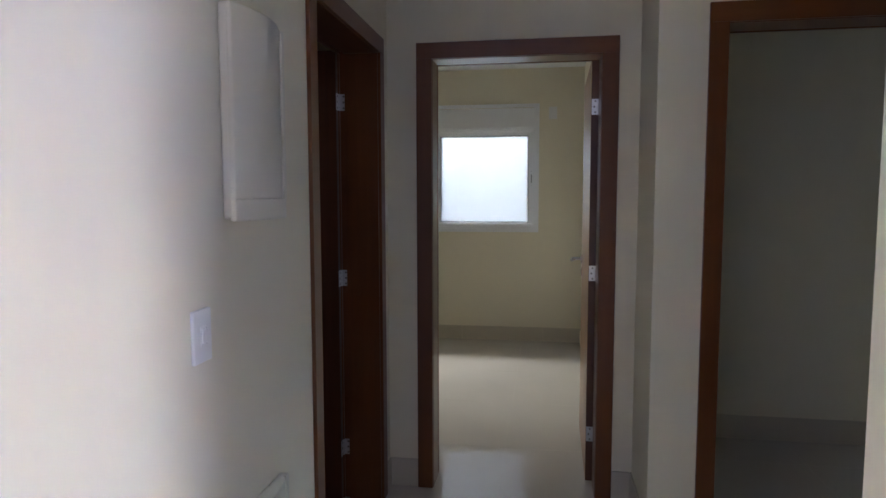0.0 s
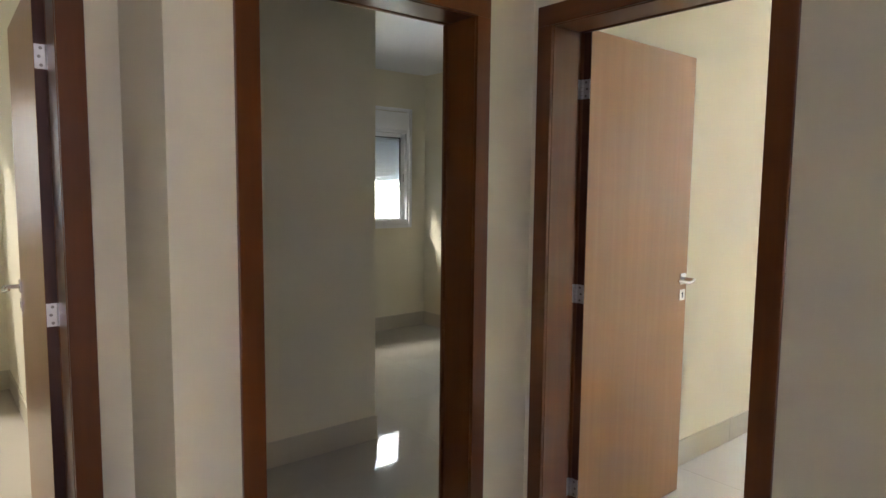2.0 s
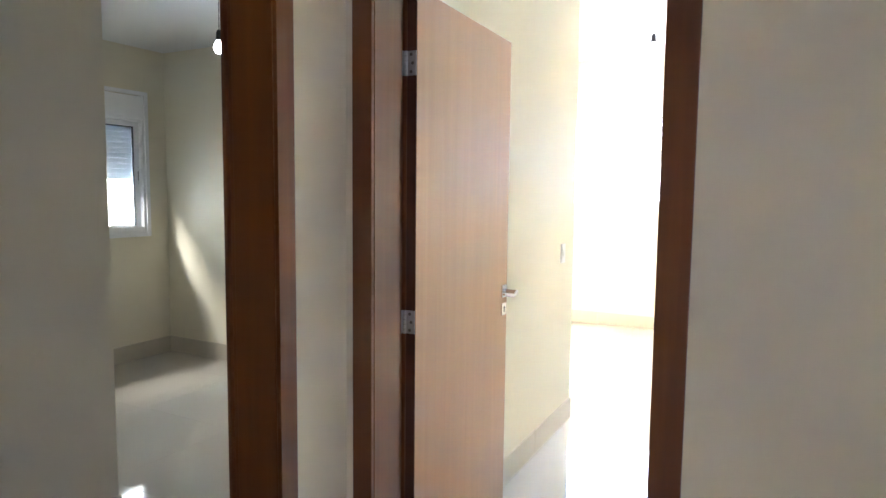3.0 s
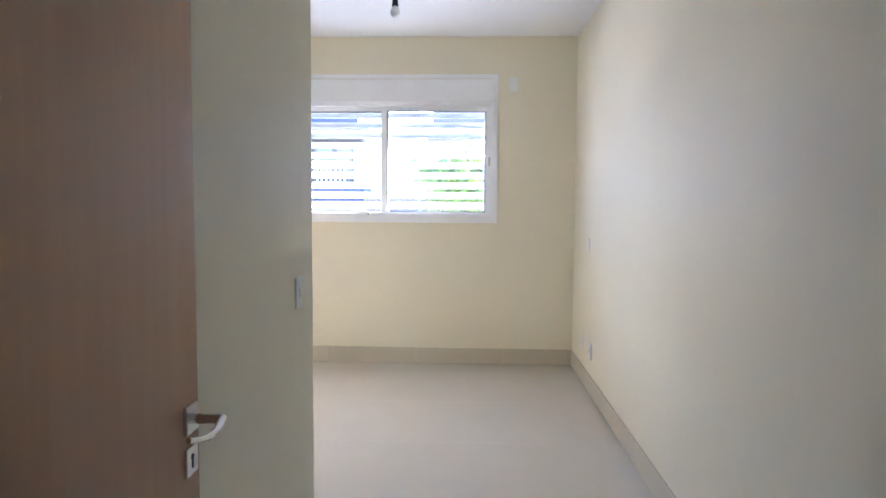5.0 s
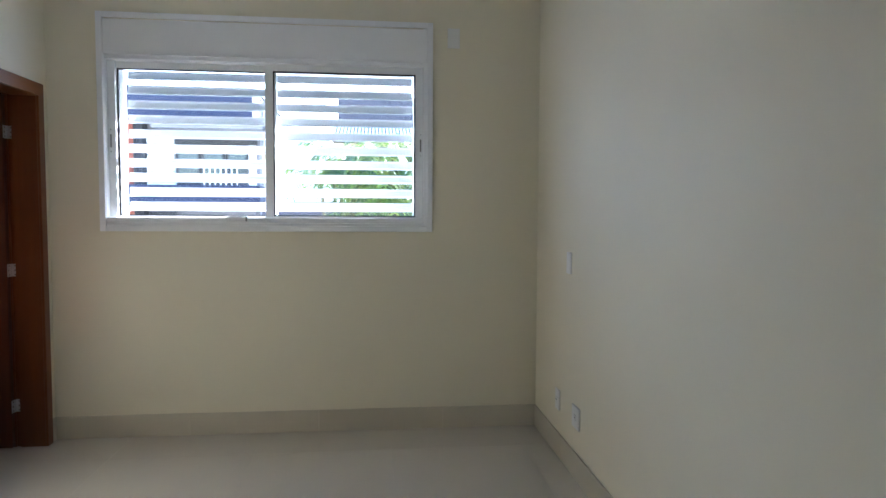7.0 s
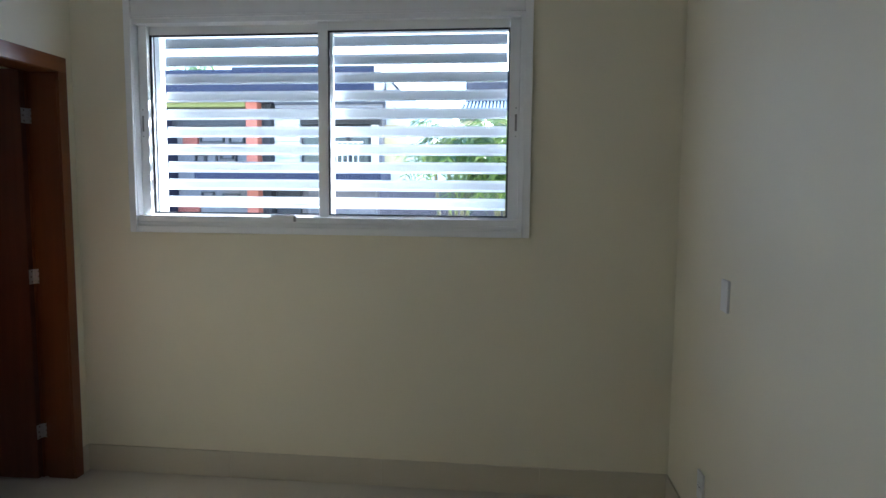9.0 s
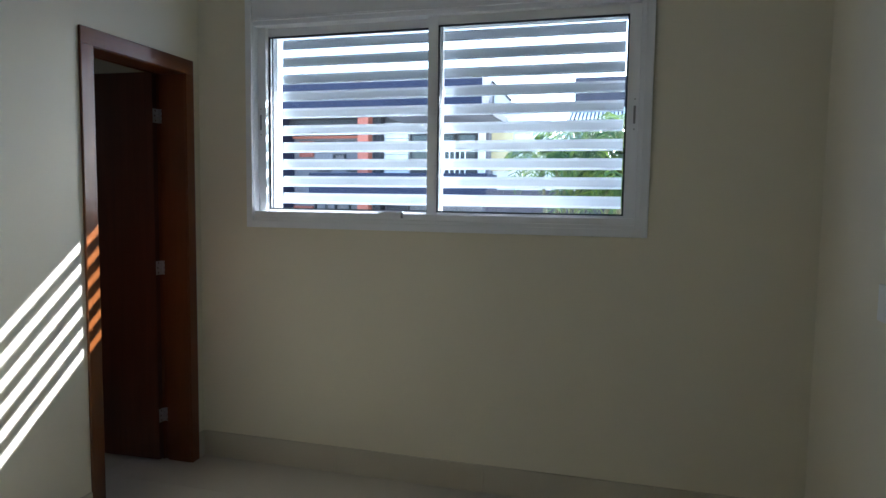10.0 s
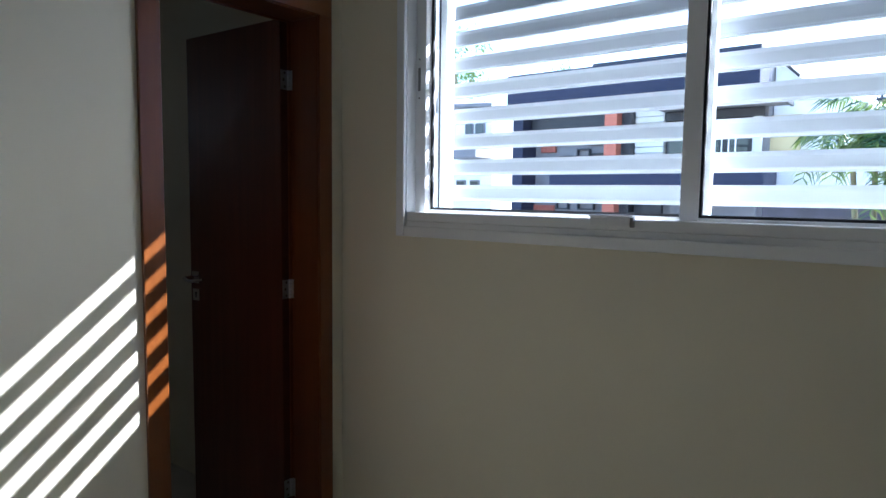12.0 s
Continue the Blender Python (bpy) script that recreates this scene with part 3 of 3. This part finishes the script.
PAVING = colored("pale_paving", (0.40, 0.39, 0.37), 0.85, 0.15, 0.6)
NAVY = colored("navy_render", (0.028, 0.031, 0.058))
ORANGE = colored("orange_render", (0.52, 0.17, 0.11))
OLIVE = colored("olive_soffit", (0.26, 0.27, 0.09))
PALE = colored("pale_grey_render", (0.21, 0.20, 0.205))
WHITE = colored("white_render", (0.82, 0.82, 0.80))
YELLOW = colored("yellow_render", (0.66, 0.56, 0.32))
DARK = colored("dark_joinery", (0.045, 0.045, 0.05), 0.5)
BRICK_RED = colored("red_cladding", (0.33, 0.10, 0.07))
ROOF_DARK = colored("dark_roofing", (0.06, 0.055, 0.065), 0.8, 0.3, 9.0, 0.4)
FENCE = colored("dark_fence", (0.085, 0.075, 0.085), 0.8, 0.2, 6.0)
DARK_GLASS = plain("dark_window_glass", (0.03, 0.035, 0.04), 0.08)
STEM = colored("palm_stem", (0.16, 0.14, 0.08), 0.7, 0.2, 12.0)


def foliage(name, c1, c2, c3):
    m, nt, p = nodes_of(name)
    geo = nt.nodes.new("ShaderNodeNewGeometry")
    nt.links.new(ramp(nt, geo.outputs["Random Per Island"], [(0.1, c1), (0.55, c2), (0.95, c3)]), p.inputs["Base Color"])
    p.inputs["Roughness"].default_value = 0.3
    tr = put(nt, "ShaderNodeBsdfTranslucent", Color=(0.24, 0.34, 0.07, 1))
    mix = put(nt, "ShaderNodeMixShader", Fac=0.16)
    nt.links.new(p.outputs[0], mix.inputs[1])
    nt.links.new(tr.outputs[0], mix.inputs[2])
    nt.links.new(mix.outputs[0], nt.nodes["Material Output"].inputs[0])
    return m


PALM_LEAF = foliage("palm_leaf", (0.008, 0.032, 0.014), (0.035, 0.095, 0.022), (0.24, 0.29, 0.045))
TREE_LEAF = foliage("tree_leaf", (0.03, 0.08, 0.02), (0.06, 0.14, 0.03), (0.12, 0.20, 0.04))

GROUND_Z = -0.3
bm = bmesh.new()
box(bm, -400, 400, -400, 400, GROUND_Z - 0.2, GROUND_Z)
solid("ground", bm, PAVING, "pale paved ground around the houses", "ground")
bm = bmesh.new()
box(bm, -3.5, 7.6, -7.3, 6.8, GROUND_Z, -0.035)
solid("foundation", bm, GROUT, "plain concrete slab under the house", "slab")


def block(parent, name, x0, x1, y0, y1, z0, z1, material, label="", r=0.01):
    return part(name, soft_box(x0, x1, y0, y1, z0, z1, r, 1), material, parent, label)


house = thing("neighbor_house", pose(20, 8, GROUND_Z), "two-storey house with navy bands and an orange column", "house")


def hb(name, x0, x1, y0, y1, z0, z1, material, label="", parent=None, r=0.01):
    return block(parent or house, name, x0 - 20, x1 - 20, y0 - 8, y1 - 8, z0 - GROUND_Z, z1 - GROUND_Z, material, label, r)


hb("wall", 20.6, 27, 5.27, 11.12, GROUND_Z, 4.36, PALE, "pale grey rendered wall")
hb("fascia", 19.6, 20.6, 5.27, 11.12, 3.68, 4.42, NAVY, "navy blue fascia band")
hb("roof", 19.75, 27, 5.30, 8.90, 4.425, 4.51, DARK, "dark flat roof edge")
hb("side_wall", 19.9, 20.6, 10.81, 11.12, GROUND_Z, 3.675, NAVY, "navy blue end wall")
hb("soffit", 19.9, 20.2, 8.63, 10.80, 3.56, 3.675, OLIVE, "olive green soffit")
hb("recess_panel", 20.3, 20.59, 8.63, 10.80, 3.12, 3.55, DARK, "dark recessed panel under the roof")
hb("beam", 20.45, 20.59, 8.63, 10.80, 3.05, 3.11, ORANGE, "thin orange beam")
hb("column", 19.9, 20.2, 8.32, 8.62, GROUND_Z, 3.675, ORANGE, "orange rendered column")
hb("column", 20.2, 20.55, 8.09, 8.31, GROUND_Z, 3.67, DARK, "dark column")
for i in range(11):
    z = 1.9 + i * 0.14
    hb("siding_board", 20.42, 20.59, 7.40, 8.08, z, z + 0.128, WHITE)
# dark strip that draws the awning's shade on the wall above the windows
hb("awning_shade", 20.40, 20.59, 5.30, 7.38, 3.16, 3.35, DARK, "dark band in place of the shade under the awning")
hb("awning", 18.7, 20.58, 4.86, 7.4, 3.36, 3.50, PALE, "grey sloping awning")
hb("awning_edge", 18.62, 20.58, 4.80, 4.855, 3.33, 3.52, DARK, "dark awning end")
hb("awning_edge", 18.62, 18.695, 4.86, 7.4, 3.44, 3.53, DARK, "dark awning edge")
for y0, y1, z0, z1 in ((5.55, 6.1, 2.12, 3.15), (6.15, 6.72, 2.12, 3.15), (6.77, 7.36, 2.12, 3.15)):
    w = hb("window", 20.50, 20.59, y0, y1, z0, z1, DARK, "dark framed window")
    hb("pane", 20.485, 20.499, y0 + 0.06, y1 - 0.06, z0 + 0.06, z1 - 0.06, DARK_GLASS, "", w, 0.002)
hb("window_frame", 20.44, 20.59, 5.36, 5.53, 1.6, 3.3, WHITE, "white window frame")
hb("balcony", 19.3, 20.59, 5.05, 9.71, 1.55, 2.07, NAVY, "navy blue balcony front")
for i in range(7):
    y = 5.6 + i * 0.13
    hb("railing_bar", 19.36, 19.39, y, y + 0.02, 2.07, 2.62, WHITE, "", None, 0.002)
hb("railing_bar", 19.35, 19.40, 5.5, 6.5, 2.62, 2.66, WHITE, "white hand rail", None, 0.004)
hb("garage_door", 20.45, 20.59, 5.4, 7.2, GROUND_Z, 1.5, PALE, "pale garage door")
hb("garage_door", 20.45, 20.59, 7.4, 8.05, GROUND_Z, 1.5, DARK, "dark garage door")
hb("cladding", 20.5, 20.59, 10.2, 10.8, GROUND_Z, 1.2, BRICK_RED, "red cladding panel")
hb("cladding", 20.5, 20.59, 10.2, 10.62, 2.55, 2.98, BRICK_RED, "brown cladding panel")
# thin dark frames on the pale wall
FRAMES = ((9.5, 10.15, 2.72, 2.98), (8.95, 9.35, 2.7, 2.98), (9.25, 9.6, 2.28, 2.62), (9.7, 10.05, 2.15, 2.45), (8.8, 9.2, 2.15, 2.5),
          (9.75, 10.1, 1.6, 1.95), (9.8, 10.15, 1.1, 1.42), (9.1, 9.55, 1.1, 1.38), (10.0, 10.3, 2.2, 2.4))
for y0, y1, z0, z1 in FRAMES:
    bm = bmesh.new()
    k = 0.03
    for a, b, c, d in ((y0, y1, z0, z0 + k), (y0, y1, z1 - k, z1), (y0, y0 + k, z0 + k, z1 - k), (y1 - k, y1, z0 + k, z1 - k)):
        box(bm, 0.50, 0.599, a - 8, b - 8, c - GROUND_Z, d - GROUND_Z)
    part("wall_frame", bm, DARK, house, "thin dark decorative frame")

annex = thing("annex_house", pose(22, 4.5, GROUND_Z), "white gabled house with a yellow lower wall", "house")
bm = bmesh.new()
rows = [(3.2, -0.3), (5.25, -0.3), (5.25, 4.45), (4.78, 3.98), (3.2, 3.2)]
ends = [[bm.verts.new((x, y - 4.5, z - GROUND_Z)) for y, z in rows] for x in (-1.0, 4.0)]
for j in range(5):
    bm.faces.new((ends[0][j], ends[0][(j + 1) % 5], ends[1][(j + 1) % 5], ends[1][j]))
bm.faces.new(ends[0])
bm.faces.new(ends[1][::-1])
part("gable_wall", bm, WHITE, annex, "white rendered gable wall")
bm = bmesh.new()
for p, q in (((-1.06, 0.80, 4.82), (-1.06, 0.28, 4.30)),):
    rod(bm, p, q, 0.035, 6)
part("verge", bm, DARK, annex, "thin dark roof verge")
block(annex, "wall_panel", -1.12, -1.01, 0.20, 0.83, 2.5, 3.5, YELLOW, "yellow rendered panel")
block(annex, "window", -1.14, -1.01, -0.35, 0.05, 2.5, 3.3, WHITE, "white framed window")

tiled = thing("tiled_house", pose(27, 1, GROUND_Z), "beige house with a dark upper wall and white roof tiles", "house")
block(tiled, "wall", -0.5, 5, -8, 2.77, 0, 4.45, YELLOW, "pale beige rendered wall")
block(tiled, "upper_wall", 0.6, 5, -8, 2.64, 4.9, 6.06, ROOF_DARK, "dark upper wall")
bm = bmesh.new()
deck = [bm.verts.new((x, y, z)) for y in (-4.5, 2.77) for x, z in ((-1.1, 4.365), (0.55, 4.92), (0.55, 4.86), (-1.1, 4.305))]
for q in ((0, 1, 2, 3), (4, 7, 6, 5), (0, 4, 5, 1), (1, 5, 6, 2), (2, 6, 7, 3), (3, 7, 4, 0)):
    bm.faces.new([deck[k] for k in q])
part("roof_deck", bm, DARK, tiled, "dark roof deck under the tiles")
bm = bmesh.new()
rod(bm, (-1.12, 0, 4.42), (0.56, 0, 4.98), 0.040, 8, 0.034)
tile_ridge = mesh_of("roof_tile", bm, WHITE)
for i in range(56):
    ob = new("roof_tile", tile_ridge)
    ob.parent = tiled
    ob.matrix_local = pose(0, 2.70 - i * 0.125, 0)
block(tiled, "eave_board", -1.05, 0.5, -4.5, 2.77, 4.21, 4.29, DARK, "dark eave board")

far_house = thing("far_house", pose(26, 16, GROUND_Z), "white distant house with a sloping roof and small windows", "house")
block(far_house, "wall", -1.5, 5, -1.25, 6, 0, 4.75, WHITE, "white rendered wall")
bm = bmesh.new()
ridge = [(-1.75, -1.35, 4.78), (-1.75, 0.2, 4.85), (-1.75, 1.4, 5.25), (-1.75, 3.6, 6.0), (-1.75, 6.2, 5.2)]
top, low = [], []
for x, y, z in ridge:
    top.append((bm.verts.new((x, y, z + 0.12)), bm.verts.new((5.2, y, z + 0.12))))
    low.append((bm.verts.new((x, y, z)), bm.verts.new((5.2, y, z))))
for i in range(4):
    bm.faces.new((top[i][0], top[i + 1][0], top[i + 1][1], top[i][1]))
    bm.faces.new((low[i][0], low[i][1], low[i + 1][1], low[i + 1][0]))
    for e in (0, 1):
        bm.faces.new((top[i][e], low[i][e], low[i + 1][e], top[i + 1][e]))
for i in (0, 4):
    bm.faces.new((top[i][0], top[i][1], low[i][1], low[i][0]))
part("roof", bm, PALE, far_house, "pale grey sloping roof")
block(far_house, "lower_roof", -2.6, -1.51, -1.3, 0.1, 3.0, 3.35, PALE, "grey porch roof")
for y, z, w, h in ((-0.95, 3.85, 0.42, 0.55), (-0.45, 3.85, 0.36, 0.55), (0.7, 3.9, 0.30, 0.5), (-0.75, 1.85, 0.42, 0.42), (-0.15, 1.85, 0.42, 0.42), (0.6, 1.85, 0.4, 0.42)):
    win = block(far_house, "window", -1.56, -1.501, y, y + w, z, z + h, PALE, "small grey framed window")
    block(win, "pane", -1.575, -1.561, y + 0.05, y + w - 0.05, z + 0.05, z + h - 0.05, DARK_GLASS, "", 0.002)

boundary = thing("boundary_wall", pose(0, 7.45, GROUND_Z), "white rendered boundary wall behind the bedrooms", "wall")
for i in range(6):
    block(boundary, "wall_panel", -4 + i * 2.1, -4 + i * 2.1 + 2.095, 0.0, 0.15, 0, 3.0, WHITE)

fence = thing("garden_wall", pose(17.5, 1.0, GROUND_Z), "dark grey garden wall behind the palms", "wall")
for i in range(5):
    block(fence, "wall_panel", -0.08, 0.08, -5 + i * 1.74, -5 + i * 1.74 + 1.73, 0, 1.95, FENCE)


def leaflets(bm, rng, base, heading, length, rise, droop, count, leaf):
    """One arching frond: a rib with paired narrow leaflets."""
    c, s = math.cos(heading), math.sin(heading)
    pts = []
    for i in range(count + 1):
        k = i / count
        r = length * k * (1 - 0.18 * k)
        pts.append(Vector((base[0] + c * r, base[1] + s * r, base[2] + rise * k - droop * k * k)))
    for i in range(count):
        a, b = pts[i], pts[i + 1]
        side = Vector((-s, c, 0))
        w = 0.008
        q = [bm.verts.new(v) for v in (a - side * w, a + side * w, b + side * w, b - side * w)]
        bm.faces.new(q)
        k = (i + 1) / count
        if k < 0.18:
            continue
        size = leaf * (0.55 + 0.75 * math.sin(min(1, k * 1.05) * math.pi * 0.85))
        for e in (-1, 1):
            out = (side * e * 0.85 + (b - a).normalized() * 0.65 + Vector((0, 0, 0.12 - 0.35 * rng.random()))).normalized()
            mid = b + out * size * 0.5 + Vector((0, 0, 0.02))
            tip = b + out * size + Vector((0, 0, -0.10 * size / leaf))
            wide = (b - a).normalized() * 0.017
            v0, v1, v2, v3, v4 = (bm.verts.new(p) for p in (b - wide * 0.5, mid - wide, tip, mid + wide, b + wide * 0.5))
            bm.faces.new((v0, v1, v3, v4))
            bm.faces.new((v1, v2, v3))


def palm(x, y, height, spread, fronds, seed, label):
    rng = random.Random(seed)
    root = thing("areca_palm", pose(x, y, GROUND_Z), label, "palm", "garden palms")
    tops = []
    for i in range(6):
        a = rng.uniform(0, 6.28)
        top = Vector((math.cos(a) * 0.3 * rng.random(), math.sin(a) * 0.35 * rng.random(), height * rng.uniform(0.55, 0.8)))
        foot = Vector((top.x * 0.4, top.y * 0.4, 0))
        bm = bmesh.new()
        for k in range(6):
            p, q = foot.lerp(top, k / 6), foot.lerp(top, (k + 1) / 6)
            rod(bm, p, q, 0.04 - k * 0.002, 8, 0.036 - k * 0.002)
        part("stem", bm, STEM, root)
        tops.append(top)
    bm = bmesh.new()
    for i in range(fronds):
        t = tops[i % len(tops)]
        leaflets(bm, rng, t, rng.uniform(0, 6.28), spread * rng.uniform(0.7, 1.15), rng.uniform(0.35, 1.0) * spread, rng.uniform(0.5, 1.2) * spread, 15, 0.30)
    part("crown", bm, PALM_LEAF, root, "many green arching palm fronds")


PALM = "green palm with arching fronds in the garden"
palm(14.3, 2.82, 3.42, 0.76, 46, 3, PALM)
palm(14.0, 2.15, 3.40, 0.78, 52, 5, PALM)
palm(14.6, 1.45, 3.45, 0.85, 50, 8, PALM)
palm(15.2, 0.45, 3.45, 0.85, 44, 9, PALM)


def tree(x, y, height, crown, seed, label):
    rng = random.Random(seed)
    root = thing("street_tree", pose(x, y, GROUND_Z), label, "tree", "street trees")
    bm = bmesh.new()
    rod(bm, (0, 0, 0), (0.1, 0.05, height * 0.55), 0.16, 10, 0.1)
    limbs = []
    for i in range(9):
        a = rng.uniform(0, 6.28)
        e = Vector((math.cos(a) * crown * rng.uniform(0.4, 0.9), math.sin(a) * crown * rng.uniform(0.4, 0.9), height * rng.uniform(0.65, 1.0)))
        rod(bm, (0.1, 0.05, height * rng.uniform(0.4, 0.55)), e, 0.05, 6, 0.015)
        limbs.append(e)
    part("trunk", bm, STEM, root, "brown bark")
    bm = bmesh.new()
    for e in limbs:
        for k in range(160):
            d = Vector((rng.gauss(0, 1), rng.gauss(0, 1), rng.gauss(-0.1, 0.8))) * 0.38
            n = Vector((rng.gauss(0, 1), rng.gauss(0, 1), rng.gauss(0, 1))).normalized()
            u = n.orthogonal().normalized()
            w = n.cross(u)
            p = e + d
            q = [bm.verts.new(p + v) for v in (u * 0.14, w * 0.035, -u * 0.14, -w * 0.035)]
            bm.faces.new(q)
    part("crown", bm, TREE_LEAF, root, "uneven crown of small green leaves")


tree(31.5, 21.3, 9.4, 1.1, 21, "green tree behind the far white house")
tree(33.0, 17.0, 7.4, 1.5, 22, "green treetop behind the navy house")

# ---- baseboards and floor tiles ----
BASE_MESH = {}


def baseboard(x0, y0, x1, y1, nx, ny):
    """A run of porcelain skirting tiles along a wall face; (nx, ny) points into the room."""
    run = Vector((x1 - x0, y1 - y0, 0))
    length = run.length
    ang = math.degrees(math.atan2(run.y, run.x))
    root = thing("baseboard", pose(x0, y0, 0, 0, 0, ang), "beige satin porcelain baseboard tiles along the wall", "baseboard", "", "structure")
    side = 1 if (Vector((-run.y, run.x, 0)).dot(Vector((nx, ny, 0))) > 0) else -1
    at = 0.0
    while at < length - 0.004:
        w = round(min(0.8, length - at), 4)
        key = (w, side)
        if key not in BASE_MESH:
            bm = soft_box(0.0008, max(w - 0.0008, 0.002), 0.0005, side * 0.0095, 0.0012, 0.14, min(0.0012, w / 4), 1)
            BASE_MESH[key] = mesh_of("skirting_tile", bm, BASE)
        ob = new("skirting_tile", BASE_MESH[key])
        ob.parent = root
        ob.matrix_local = pose(at, 0, 0)
        at += w
    return root


E2 = 0.0097
for run in ((-0.745, -7.0, -0.745, 2.145, 1, 0), (-0.745, 3.092, -0.745, 3.197, 1, 0),
            (-0.745 + E2, 3.197, -0.602, 3.197, 0, -1), (0.327, 3.197, 0.42 - E2, 3.197, 0, -1), (0.42, 2.75 - E2, 0.42, 3.197, -1, 0),
            (0.42, 2.75, 0.598, 2.75, 0, -1), (1.535, 2.75, 1.772, 2.75, 0, -1), (1.772, 1.0 + E2, 1.772, 1.784, -1, 0), (0.38, 0.52, 0.38, 1.0, -1, 0), (0.38, 1.0, 1.772, 1.0, 0, 1), (0.38, 0.52, 7.37, 0.52, 0, -1),
            (1.963, 2.785, 4.24, 2.785, 0, -1), (4.24, 2.785 - E2, 4.24, 4.205, 1, 0), (4.24 + E2, 4.205, 6.574, 4.205, 0, -1),
            (7.31, 4.205, 7.37 - E2, 4.205, 0, -1), (7.37, 4.205, 7.37, 1.185, -1, 0), (1.947, 1.185, 7.37 - E2, 1.185, 0, 1),
            (-3.2, 6.49, 0.37 - E2, 6.49, 0, -1), (0.37, 6.49, 0.37, 3.38, -1, 0), (-3.2, 3.38, -3.2, 6.49 - E2, 1, 0),
            (0.585, 4.1, 1.94, 4.1, 0, -1), (1.94, 4.1 - E2, 1.94, 6.49, 1, 0), (1.94 + E2, 6.49, 4.14 - E2, 6.49, 0, -1),
            (4.14, 6.49, 4.14, 2.9, -1, 0)):
    baseboard(*run)

bm = bmesh.new()
box(bm, -3.3, 7.5, -7.2, 6.6, -0.035, -0.0012)
floor = solid("floor", bm, GROUT, "polished ivory porcelain tile floor with hairline joints", "floor")
tile_mesh = mesh_of("floor_tile", soft_box(0.0006, 0.7994, 0.0006, 0.7994, -0.0010, 0.0, 0.0004, 1), FLOOR)
for i in range(14):
    for j in range(18):
        x, y = -3.4 + i * 0.8, -7.45 + j * 0.8
        if x < -0.95 and y < 1.2:
            continue
        ob = new("floor_tile", tile_mesh)
        ob.parent = floor
        ob.matrix_local = pose(x, y, 0)
